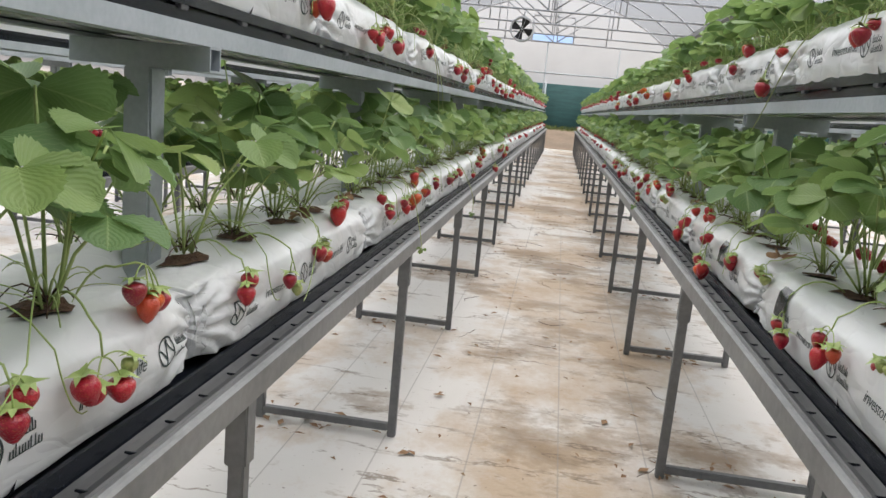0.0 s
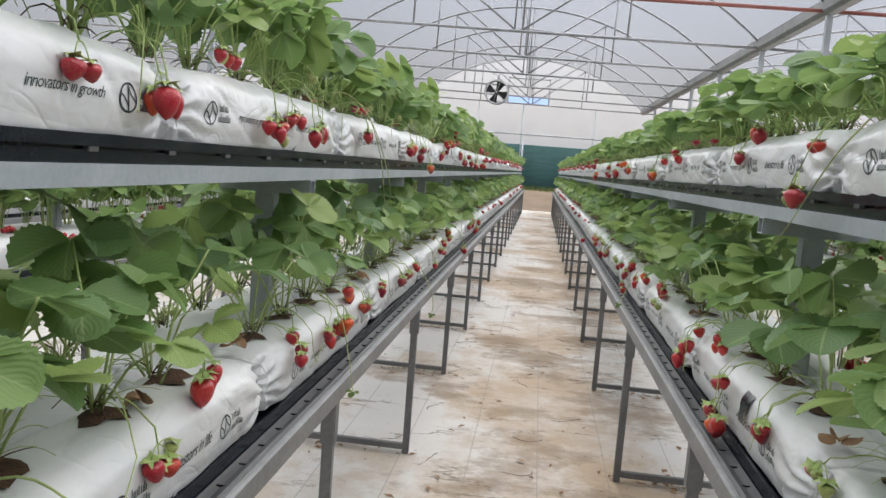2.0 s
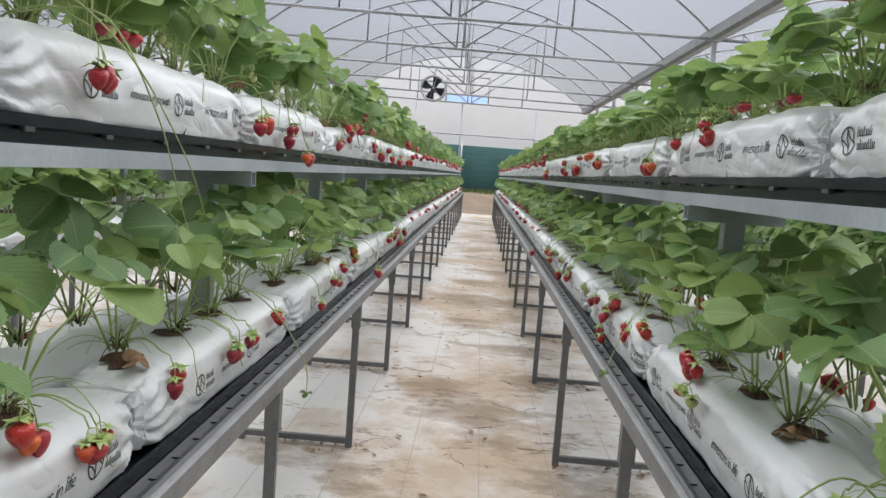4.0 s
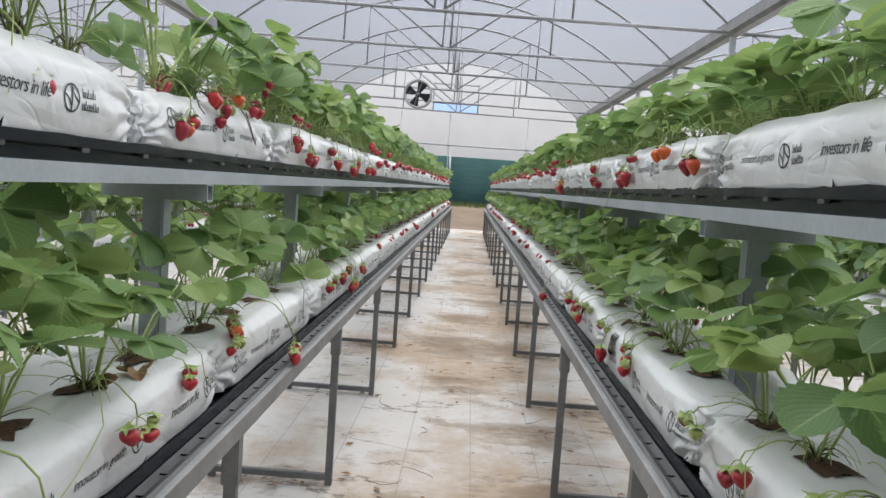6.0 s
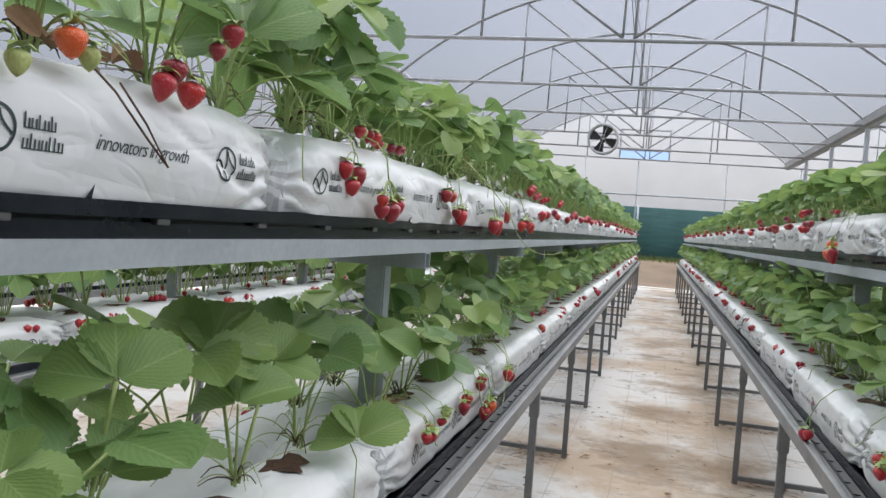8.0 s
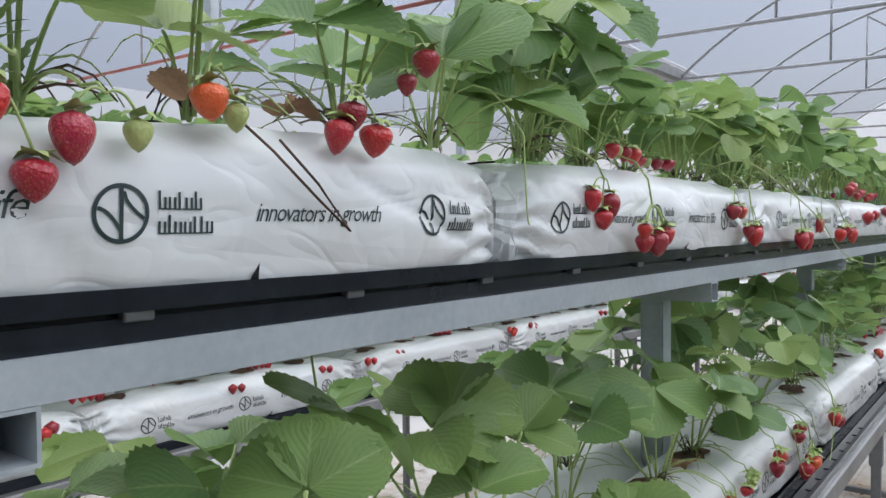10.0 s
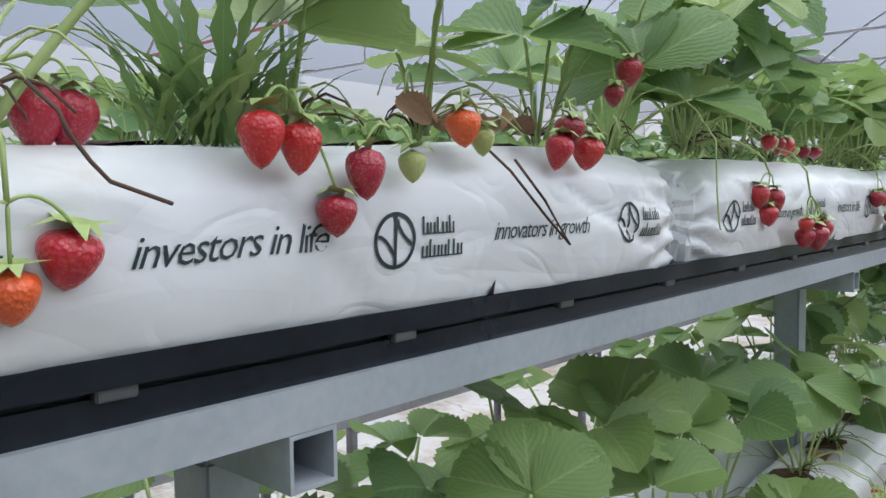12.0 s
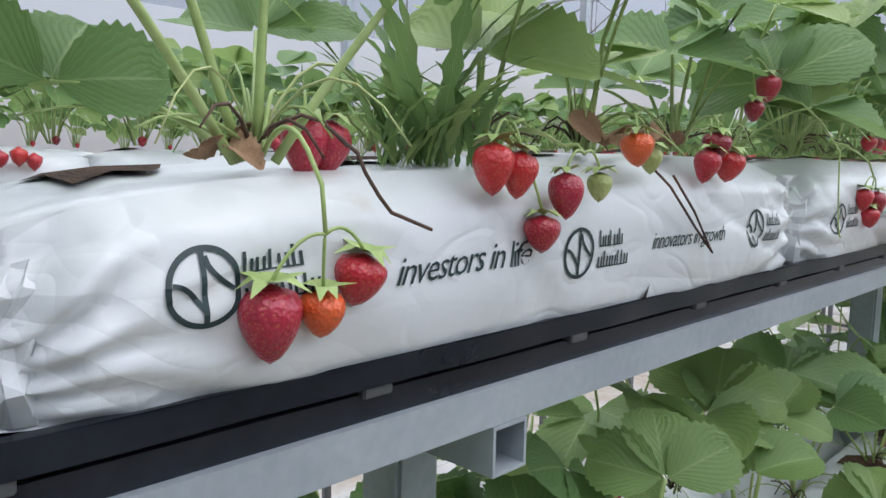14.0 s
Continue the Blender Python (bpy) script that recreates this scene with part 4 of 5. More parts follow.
BERRIES = []
for i, (ln, rad) in enumerate(((0.034, 0.0135), (0.030, 0.0145), (0.038, 0.0150), (0.026, 0.0115))):
    v, f = berry_data(ln, rad, 14, 10)
    q = [(x * (1 + 0.10 * noise.noise(Vector((x * 60, y * 60, i)))), y * (1 + 0.10 * noise.noise(Vector((x * 60, z * 60, i + 9)))), z) for x, y, z in v]
    BERRIES.append(mesh_from("strawberry", q, f, [BERRY], smooth=True))
for mat in (DARK_BERRY, ORANGE_BERRY):
    me = BERRIES[2 if mat is DARK_BERRY else 1].copy()
    me.materials[0] = mat
    BERRIES.append(me)
v, f = berry_data(0.024, 0.0105, 12, 8)
YOUNG = mesh_from("strawberry", v, f, [GREEN_BERRY], smooth=True)


def calyx_mesh():
    v, f = [(0, 0, 0.003)], []
    for k in range(8):
        a = 2 * math.pi * k / 8 + (k % 2) * 0.15
        c, s = math.cos(a), math.sin(a)
        n = len(v)
        ln = 0.020 if k % 2 else 0.016
        for rr, wd, z in ((0.001, 0.0018, 0.002), (0.009, 0.0042, 0.0045), (ln, 0.0003, -0.001 if k % 3 else 0.006)):
            v += [(rr * c - wd * s, rr * s + wd * c, z), (rr * c + wd * s, rr * s - wd * c, z)]
        f += [(0, n, n + 1), (n, n + 1, n + 3, n + 2), (n + 2, n + 3, n + 5, n + 4)]
    return mesh_from("calyx", v, f, [STEM])


CALYX = calyx_mesh()


def bow(a, b, rise, steps=6):
    a, b = Vector(a), Vector(b)
    return [a.lerp(b, i / steps) + Vector((0, 0, rise * 4 * (i / steps) * (1 - i / steps))) for i in range(steps + 1)]


def plan_plant(r, face, tall, leaves, berries, spread):
    """Stalks, leaf places and fruit places of one plant; +x is the aisle side, z = 0 the bag's top."""
    stalks, spots, fruit = [], [], []
    for i in range(leaves):
        az = 2 * math.pi * (i * 0.381966 + r.uniform(0, 0.08))
        low = i / leaves
        lean = radians(r.uniform(5, 26) + 28 * low * spread)
        ln = tall * r.uniform(0.8, 1.1) * (1 - 0.38 * low * low)
        root = Vector((0.012 * math.cos(az), 0.012 * math.sin(az), 0.008))
        tip = root + Vector((math.cos(az) * math.sin(lean), math.sin(az) * math.sin(lean), math.cos(lean))) * ln
        mid = root.lerp(tip, 0.5) + Vector((-math.cos(az), -math.sin(az), 0)) * ln * 0.05 + Vector((0, 0, ln * 0.06))
        pts = [root.lerp(mid, t / 3) for t in range(3)] + [mid.lerp(tip, t / 3) for t in range(4)]
        stalks.append((pts, (0.0026 if tall < 0.28 else 0.0036) * r.uniform(0.8, 1.15)))
        turn = pose(*tip, 0, 0, math.degrees(az) - 90 + r.uniform(-35, 35)) @ pose(0, 0, 0, r.uniform(-42, 26) - 12 * low, r.uniform(-26, 26), 0)
        spots.append((turn, int(r.integers(0, 8)), r.uniform(0.85, 1.15)))
    k = 0
    while k < berries:
        y0, n = r.uniform(-0.09, 0.09), int(r.integers(2, 5))
        over = r.random() < (0.7 if face < 0.115 else 0.5)
        if over:
            edge = Vector((face - 0.012, y0 * 0.8, 0.018))
            knot = Vector((face + 0.014, y0, r.uniform(-0.035, 0.012)))
            stalks.append((bow((0, 0, 0.01), edge, 0.025)[:-1] + [edge, edge.lerp(knot, 0.5) + Vector((0.006, 0, 0.006)), knot], 0.0019))
        else:
            knot = Vector((face * r.uniform(0.3, 0.75), y0, 0.05 + r.uniform(0, 0.05)))
            stalks.append((bow((0, 0, 0.01), knot, 0.03), 0.0013))
        for j in range(n):
            end = knot + Vector((0.004 + r.uniform(0, 0.010), (j - (n - 1) / 2) * 0.028 + r.normal(0, 0.003), -r.uniform(0.008, 0.03)))
            stalks.append((bow(knot, end + Vector((0, 0, 0.002)), 0.008, 5), 0.0012))
            fruit.append((end, int(r.integers(0, 4)), r.uniform(0.9, 1.28), r.random() < 0.16, r.uniform(-18, 18), r.uniform(0, 360)))
            k += 1
    if r.random() < 0.3:
        y1 = r.uniform(-0.25, 0.25)
        a = bow((0, 0, 0.02), (face + 0.03, y1 * 0.7, 0.01), 0.06)
        stalks.append((a + bow(a[-1], (face + 0.04, y1 * 1.5, -0.09), -0.03)[1:], 0.0012))
    return stalks, spots, fruit


def near_plant(seed, face, tall, leaves, berries, spread, label):
    """A plant with every leaf and berry a part of its own."""
    r = np.random.default_rng(seed)
    stalks, spots, fruit = plan_plant(r, face, tall, leaves, berries, spread)
    v, f = [], []
    for pts, rad in stalks:
        a, b = sweep_data(pts, rad, 5, 0.75)
        f += [tuple(i + len(v) for i in q) for q in b]
        v += a
    which = [0] * len(f)
    for i in range(6):
        az, ln = r.uniform(0, 6.28), r.uniform(0.02, 0.065)
        tip = (ln * math.cos(az), ln * 1.3 * math.sin(az), r.uniform(0.004, 0.03))
        a, b = sweep_data(bow((0, 0, 0.012), tip, r.uniform(0.005, 0.03), 4), 0.0017, 4, 0.5)
        f += [tuple(i + len(v) for i in q) for q in b]
        v += a
        which += [1] * len(b)
    # old fruit stalks lying over the bag
    for i in range(9):
        az, ln = r.uniform(0, 6.28), r.uniform(0.05, 0.13)
        tip = (min(face - 0.015, ln * math.cos(az)), ln * 1.2 * math.sin(az), r.uniform(0.004, 0.05))
        a, b = sweep_data(bow((0, 0, 0.012), tip, r.uniform(0.012, 0.045), 6), r.uniform(0.0008, 0.0015), 4, 0.6)
        f += [tuple(i + len(v) for i in q) for q in b]
        v += a
        which += [0 if i % 3 else 2] * len(b)
    plant = tagged(new("strawberry_plant", mesh_from("strawberry_plant", v, f, [STEM, TWIG, RUNNER], True, None, which)), label, "strawberry plant", "strawberry plants")
    for m, k, sc in spots:
        part("leaf", LEAVES[k], None, plant, place=m @ Matrix.Diagonal((sc, sc, sc, 1)))
    for end, k, sc, green, tilt, roll in fruit:
        add_berry(plant, end, k, sc, green, tilt, roll)
    return plant


def add_berry(plant, end, k, size, green, tilt=0.0, roll=0.0):
    b = part("strawberry", YOUNG if green else BERRIES[k], None, plant, "unripe pale green berry" if green else "", place=pose(*end, tilt, 0, roll) @ Matrix.Diagonal((size, size, size, 1)))
    part("calyx", CALYX, None, b)
    return b


UP_FACE, LOW_FACE = 0.11, 0.100
UP_LABEL = "leafy strawberry plant with red berries over the bag's edge"
LOW_LABEL = "leafy strawberry plant with ripe berries in a lower grow bag"
PROTO_UP = [near_plant(300 + k, UP_FACE, 0.212, 8 + k % 3, (2, 2, 0, 0, 3, 0, 2)[k], 0.9, UP_LABEL) for k in range(7)]
PROTO_LOW = [near_plant(400 + k, LOW_FACE, 0.275, 5 + k % 3, (3, 2, 0, 2, 4, 0, 2)[k], 0.9, LOW_LABEL) for k in range(7)]
used = set()


def put_plant(protos, k, m):
    """The first of a kind is placed itself, the rest are copies."""
    p = protos[k % len(protos)]
    if p.name in used:
        return copy_thing(p, m)
    used.add(p.name)
    p.matrix_basis = m
    return p


NEAR_Y0, NEAR_Y1 = 0.35, 8.2


def plant_places(first, y0, y1, seed, side=0):
    """Plants stand in the holes of the bags (side: which way the bags face), or a fifth of a metre apart."""
    r = np.random.default_rng(seed)
    if side:
        spots = [first + k * BAG_PITCH + 0.006 + (h if side > 0 else BAG_LENGTH - h) for k in range(-7, 26) for h in HOLE_S]
    else:
        spots = [first - 6 * BAG_PITCH + 0.09 + 0.2 * k for k in range(170)]
    return [(y + r.normal(0, 0.012), r.normal(0, 0.012), r.uniform(0, 360), r.uniform(0.78, 1.15), int(r.integers(0, 99))) for y in sorted(spots) if y0 < y < y1]


def line_of_plants(cx, side, level, first, seed):
    up = level == "up"
    for y, dx, turn, sc, k in plant_places(first, NEAR_Y0, NEAR_Y1, seed, 0 if up else side):
        if cx == -0.82 and side > 0 and (4.88 < y < 6.24 if up else 5.52 < y < 6.33):
            continue
        x = cx + side * ((0.12 - UP_W / 2) if up else (0.184 - LOW_W * HOLE_U)) + dx
        z = (UP_Z + 0.002 if up else 0.714) + BAG_HEIGHT + 0.012
        m = pose(x, y, z, 0, 0, (0 if side > 0 else 180) + (turn % 24) - 12) @ Matrix.Diagonal((1, 1, sc * (1.25 if cx < 0 and side < 0 else 0.72 if up and cx > 0 else 1.0), 1))
        put_plant(PROTO_UP if up else PROTO_LOW, k, m)


line_of_plants(-0.82, 1, "up", 4.995, 1)
line_of_plants(-0.82, 1, "low", 1.262, 2)
line_of_plants(-0.82, -1, "low", 1.1, 5)
line_of_plants(0.575, -1, "up", 1.3, 3)
line_of_plants(0.575, -1, "low", 2.07, 4)

# the plants of the bag that the walk ends at, each in its own place
TOP = UP_Z + 0.002 + BAG_HEIGHT + 0.010
KEY_FACE = -0.682
KEY_PLANTS = [
    # crown (x, y), loose leaves, leaves as (x, y, z, tilt, lean, turn, kind), fruit as (y, z, size, kind, unripe)
    (-0.79, 4.98, 5, [], []),
    (-0.755, 5.262, 0, [(-0.70, 5.06, 1.60, 10, -8, 60, 3), (-0.78, 5.17, 1.66, 20, 10, 30, 2), (-0.78, 5.30, 1.67, 15, -10, 10, 7), (-0.70, 5.42, 1.59, 5, 15, -30, 3), (-0.80, 5.16, 1.445, 50, 8, 50, 0), (-0.86, 5.33, 1.50, 40, 0, 25, 1)],
     [(5.227, 1.338, 1.16, 4, 0), (5.261, 1.332, 0.95, 5, 0), (5.291, 1.350, 1.08, 1, 0), (5.305, 1.433, 1.1, 4, 0), (5.327, 1.431, 1.05, 4, 0)]),
    (-0.775, 5.49, 0, [(-0.77, 5.485, 1.495, 52, 6, 22, 3), (-0.70, 5.47, 1.56, 20, -12, 40, 2), (-0.83, 5.56, 1.53, 35, 10, 15, 1)],
     [(5.405, 1.418, 1.08, 0, 0), (5.434, 1.413, 1.02, 0, 0), (5.462, 1.366, 0.95, 1, 0), (5.484, 1.398, 0.95, 4, 0), (5.530, 1.398, 1.0, 3, 1)]),
    (-0.771, 5.63, 1, [(-0.777, 5.613, 1.492, 12, 6, 25, 1), (-0.804, 5.695, 1.505, 30, -8, 20, 5), (-0.70, 5.60, 1.555, 25, 10, 35, 1)],
     [(5.590, 1.432, 1.0, 5, 0), (5.615, 1.420, 1.0, 3, 1)]),
    (-0.768, 5.812, 1, [(-0.742, 5.755, 1.520, 42, 4, 28, 3), (-0.735, 5.80, 1.56, 30, -14, 10, 2), (-0.86, 5.89, 1.515, 25, 8, 20, 1), (-0.84, 5.78, 1.49, 10, -6, 50, 1)],
     [(5.746, 1.438, 1.0, 1, 0), (5.731, 1.420, 1.0, 0, 0), (5.779, 1.420, 1.1, 1, 0), (5.849, 1.503, 1.0, 1, 0), (5.819, 1.474, 0.9, 3, 0)]),
    (-0.78, 5.98, 2, [(-0.68, 5.879, 1.498, 58, -10, 30, 7), (-0.70, 6.046, 1.480, 30, 12, 15, 3), (-0.72, 6.0, 1.55, 25, 0, 30, 2), (-0.82, 6.03, 1.50, 20, 6, 10, 1)], []),
    (-0.775, 6.18, 3, [(-0.71, 6.10, 1.47, 35, 5, 35, 1), (-0.73, 6.24, 1.53, 22, -8, 10, 2)],
     [(6.23, 1.375, 1.0, 0, 0), (6.26, 1.345, 1.0, 1, 0), (6.285, 1.37, 1.0, 2, 0)]),
]


def stalked_leaves(plant, base, leaves):
    """Leaves at their own places, each on a bowed stalk from the crown."""
    for x, y, z, tip, lean, turn, kind in leaves:
        hub = Vector((x, y, z)) - base
        root = Vector((hub.x * 0.08, hub.y * 0.08, 0.006))
        thick = 0.0034 if hub.z > 0.17 else 0.0024
        part("leaf_stalk", bar("leaf_stalk", bow(root, hub, 0.012, 7), thick, STEM, 7, 0.7), None, plant)
        part("leaf", LEAVES[kind], None, plant, place=pose(*hub, 0, 0, turn) @ pose(0, 0, 0, tip, lean, 0))


for n, (x, y, loose, leaves, fruit) in enumerate(KEY_PLANTS):
    plant = near_plant(930 + n, UP_FACE, 0.21, loose, 0, 0.85, UP_LABEL)
    base = Vector((x, y, TOP - 0.024 * max(0.0, 1 - max(0.0, y - 5.092) / 0.65) * (y > 5.09)))
    plant.location = base
    stalked_leaves(plant, base, leaves)
    for k in range(0, len(fruit), 3):
        group = fruit[k:k + 3]
        inner = all(g[0] < 5.4 and g[1] > 1.425 for g in group)
        front = -0.765 if inner else KEY_FACE
        mid = sum(g[0] for g in group) / len(group) - y
        high = max(g[1] for g in group) - base.z + 0.014
        edge = Vector((front - 0.014 - x, mid * 0.6, max(0.014, high)))
        knot = Vector((front - x + (0.004 if high < 0.02 else -0.012), mid, high))
        part("fruit_stalk", bar("fruit_stalk", bow((0.01, 0, 0.01), edge, 0.015)[:-1] + [edge, edge.lerp(knot, 0.5) + Vector((0.005, 0, 0.004)), knot], 0.0018, STEM, 6, 0.8), None, plant)
        for fy, fz, size, kind, green in group:
            end = Vector((front - x + 0.004 * (k % 2), fy, fz)) - Vector((0, y, base.z))
            part("fruit_stalk", bar("fruit_stalk", bow(knot, end + Vector((0, 0, 0.002)), 0.008, 6), 0.0011, STEM, 6), None, plant)
            add_berry(plant, end, kind, size, bool(green), rng.uniform(-14, 14), rng.uniform(0, 360))

# the tall plants of the lower bags below them
LOW_TOP = 0.714 + BAG_HEIGHT + 0.010
for n, (x, y, loose, leaves) in enumerate((
    (-0.74, 5.70, 0, [(-0.69, 5.69, 1.09, 55, -6, 32, 5), (-0.68, 5.67, 1.00, 38, 8, 30, 4), (-0.75, 5.55, 1.04, 25, -10, 50, 1)]),
    (-0.75, 6.05, 0, [(-0.80, 6.045, 1.075, 55, 4, 26, 3), (-0.72, 5.99, 1.00, 14, -8, 30, 2), (-0.76, 6.16, 1.03, 25, 10, 0, 1)]),
    (-0.76, 6.27, 1, [(-0.625, 6.23, 0.90, 34, -10, 20, 2), (-0.80, 6.31, 1.06, 40, 8, 22, 3), (-0.72, 6.33, 1.01, 15, -6, 10, 1)]),
)):
    plant = near_plant(960 + n, LOW_FACE, 0.2, loose, 0, 0.9, LOW_LABEL)
    base = Vector((x, y, LOW_TOP))
    plant.location = base
    stalked_leaves(plant, base, leaves)


def make_weed():
    """A tuft of narrow lobed leaves growing out of the bag between the plants."""
    r = np.random.default_rng(55)
    weed = tagged(new("weed"), "bushy green weed with narrow lobed leaves in the bag", "weed")
    weed.location = (-0.770, 5.415, TOP - 0.014)
    for i in range(70):
        ln, lean, az = r.uniform(0.05, 0.12) if i % 9 else r.uniform(0.15, 0.20), radians(r.uniform(3, 42)), r.uniform(0, 6.28)
        v, f, uv = [], [], []
        rows = 12
        for j in range(rows + 1):
            t = j / rows
            wd = min(ln, 0.14) * 0.05 * (0.25 + math.sin(math.pi * t ** 0.8)) * (1.0 if j % 2 else 0.45)
            out = ln * t
            bend = lean + (0.35 if ln < 0.14 else 0.15) * t * t
            for s in (-1, 0, 1):
                v.append((out * math.sin(bend), s * wd, out * math.cos(bend) + abs(s) * wd * 0.3))
                uv.append((s, t))
            if j:
                k = 3 * j
                f += [(k - 3, k - 2, k + 1, k), (k - 2, k - 1, k + 2, k + 1)]
        part("leaf", mesh_from("leaf", v, f, [LEAF], True, uv), None, weed, place=pose(r.normal(0, 0.012), r.normal(0, 0.025), 0, 0, 0, math.degrees(az)))


make_weed()


def dry_leaf_thing(x, y, z, size, seed, label):
    """A curled brown leaf lying on a bag."""
    v, f, uv = leaf_data(size, 9, True, np.random.default_rng(seed))
    v = [(a, b, c + 0.25 * abs(a) + 4.0 * a * a + 0.006 * math.sin(b * 130)) for a, b, c in v]
    ob = tagged(new("dry_leaf", mesh_from("dry_leaf", v, f, [DRY_LEAF], True, uv)), label, "leaf", "dry leaves")
    ob.matrix_basis = pose(x, y, z, 6, 8, seed * 47 % 360)


for k, (x, y) in enumerate(((-0.76, 5.24), (-0.74, 5.71), (-0.72, 5.60), (-0.76, 2.9), (-0.75, 4.1))):
    dry_leaf_thing(x, y, TOP + (0.008 if y != 5.24 else -0.010), 0.035 if y != 5.24 else 0.025, 60 + k, "curled brown dry leaf lying on a grow bag")
for k, (x, y) in enumerate(((-0.70, 4.95), (-0.68, 5.05), (-0.72, 2.3), (-0.70, 3.4), (0.44, 2.1), (0.45, 3.3), (0.44, 6.0), (-0.70, 1.9), (-0.72, 6.7))):
    dry_leaf_thing(x, y, 0.714 + BAG_HEIGHT + 0.014, 0.034, 80 + k, "curled brown dry leaf lying on a grow bag")
# dry stalks hanging over the bag's face
for pts in ([(-0.705, 5.28, 1.425), (-0.684, 5.287, 1.409), (-0.681, 5.290, 1.398), (-0.680, 5.300, 1.384), (-0.679, 5.309, 1.374), (-0.679, 5.343, 1.362)], [(-0.70, 5.625, 1.415), (-0.680, 5.65, 1.385), (-0.678, 5.70, 1.345), (-0.676, 5.735, 1.318), (-0.680, 5.70, 1.36), (-0.683, 5.66, 1.395)]):
    tagged(new("dry_stalk", bar("dry_stalk", pts, 0.0013, TWIG, 5)), "thin dry brown stalk hanging over a grow bag", "stalk", "fallen stalks")


# ---- plants of the farther trays, in one mesh a tray ----
def far_template(seed, face, tall, leaves, berries, spread, rows):
    r = np.random.default_rng(seed)
    stalks, spots, fruit = plan_plant(r, face, tall, leaves, berries, spread)
    lv, lf, lu, sv, sf, bv, bf = [], [], [], [], [], [], []
    n = 0
    for m, k, sc in spots:
        v, f, uv = leaf_data(0.084 * sc, rows, False, np.random.default_rng(seed + k))
        lv.append(turned(v, m))
        lf += [tuple(i + n for i in q) for q in f]
        lu += uv
        n += len(v)
    for pts, rad in stalks[:leaves:1]:
        a, b = sweep_data([pts[0], pts[3], pts[-1]], rad * 1.1, 3)
        sf += [tuple(i + len(sv) for i in q) for q in b[:-2]]
        sv += a
    for end, k, sc, green, tilt, roll in fruit or [(Vector((0.02, 0, 0.03)), 0, 0.8, False, 0, 0)]:
        a, b = berry_data(0.033 * sc, 0.0145 * sc, 6, 4)
        bf += [tuple(i + len(bv) for i in q) for q in b]
        bv += [(x + end[0], y + end[1], z + end[2]) for x, y, z in a]
    return (np.concatenate(lv), lf, lu), (np.array(sv), sf), (np.array(bv), bf)


FAR_UP = [far_template(500 + k, UP_FACE, 0.21, 10, (0, 4, 0, 3, 5)[k], 0.9, 6) for k in range(5)]
FAR_LOW = [far_template(600 + k, LOW_FACE, 0.25, 8, (0, 3, 0, 2, 4)[k], 0.9, 6) for k in range(5)]
THIN_UP = [far_template(700 + k, UP_FACE, 0.22, 10, k, 0.8, 3) for k in range(4)]
THIN_LOW = [far_template(800 + k, LOW_FACE, 0.24, 10, k, 0.9, 3) for k in range(4)]


def mass_of_plants(cx, side, level, first, spans, templates, seed):
    up = level == "up"
    leaf, stem, fruit = [[], [], [], 0], [[], [], 0], [[], [], 0]
    for y0, y1 in spans:
        for y, dx, turn, sc, k in plant_places(first, y0, y1, seed):
            x = cx + side * ((0.12 - UP_W / 2) if up else (0.150 - LOW_W / 2)) + dx
            z = (UP_Z + 0.002 if up else 0.714) + BAG_HEIGHT + 0.012
            m = pose(x, y, z, 0, 0, (0 if side > 0 else 180) + (turn % 30) - 15) @ Matrix.Diagonal((sc, sc, sc * (0.78 if up and cx > 0 else 1.04), 1))
            (lv, lf, lu), (sv, sf), (bv, bf) = templates[k % len(templates)]
            leaf[0].append(turned(lv, m))
            leaf[1] += [tuple(i + leaf[3] for i in q) for q in lf]
            leaf[2] += lu
            leaf[3] += len(lv)
            stem[0].append(turned(sv, m))
            stem[1] += [tuple(i + stem[2] for i in q) for q in sf]
            stem[2] += len(sv)
            fruit[0].append(turned(bv, m))
            fruit[1] += [tuple(i + fruit[2] for i in q) for q in bf]
            fruit[2] += len(bv)
    v = np.concatenate(leaf[0] + stem[0])
    f = leaf[1] + [tuple(i + leaf[3] for i in q) for q in stem[1]]
    uv = leaf[2] + [(0, 0)] * stem[2]
    which = [0] * len(leaf[1]) + [1] * len(stem[1])
    where = "upper" if up else "lower"
    tagged(new("strawberry_foliage", mesh_from("strawberry_foliage", v.tolist(), f, [LEAF_FAR, STEM], True, uv, which)), "dense strawberry foliage along %s grow bags" % ("an upper tray of" if up else "a lower tray of"), "strawberry plants", kind="stuff")
    tagged(new("strawberries", mesh_from("strawberries", np.concatenate(fruit[0]).tolist(), fruit[1], [BERRY_FAR], True)), "ripe red strawberries hanging over %s grow bags" % where, "strawberries", kind="stuff")


ENDS = [(ROW_Y0 + 0.2, NEAR_Y0), (NEAR_Y1, ROW_Y1 - 0.2)]
WHOLE = [(ROW_Y0 + 0.2, ROW_Y1 - 0.2)]
mass_of_plants(-0.82, 1, "up", 4.995, ENDS, FAR_UP, 1)
mass_of_plants(-0.82, 1, "low", 1.45, ENDS, FAR_LOW, 2)
mass_of_plants(-0.82, -1, "low", 1.1, ENDS, FAR_LOW, 5)
mass_of_plants(0.575, -1, "up", 1.3, ENDS, FAR_UP, 3)
mass_of_plants(0.575, -1, "low", 1.75, ENDS, FAR_LOW, 4)
mass_of_plants(0.575, 1, "low", 1.2, WHOLE, FAR_LOW, 6)
for n, (cx, side, level, near, first) in enumerate(LINES[6:]):
    mass_of_plants(cx, side, level, first, WHOLE, (THIN_UP if level == "up" else THIN_LOW) if cx != -2.34 else (FAR_UP if level == "up" else FAR_LOW), 20 + n)


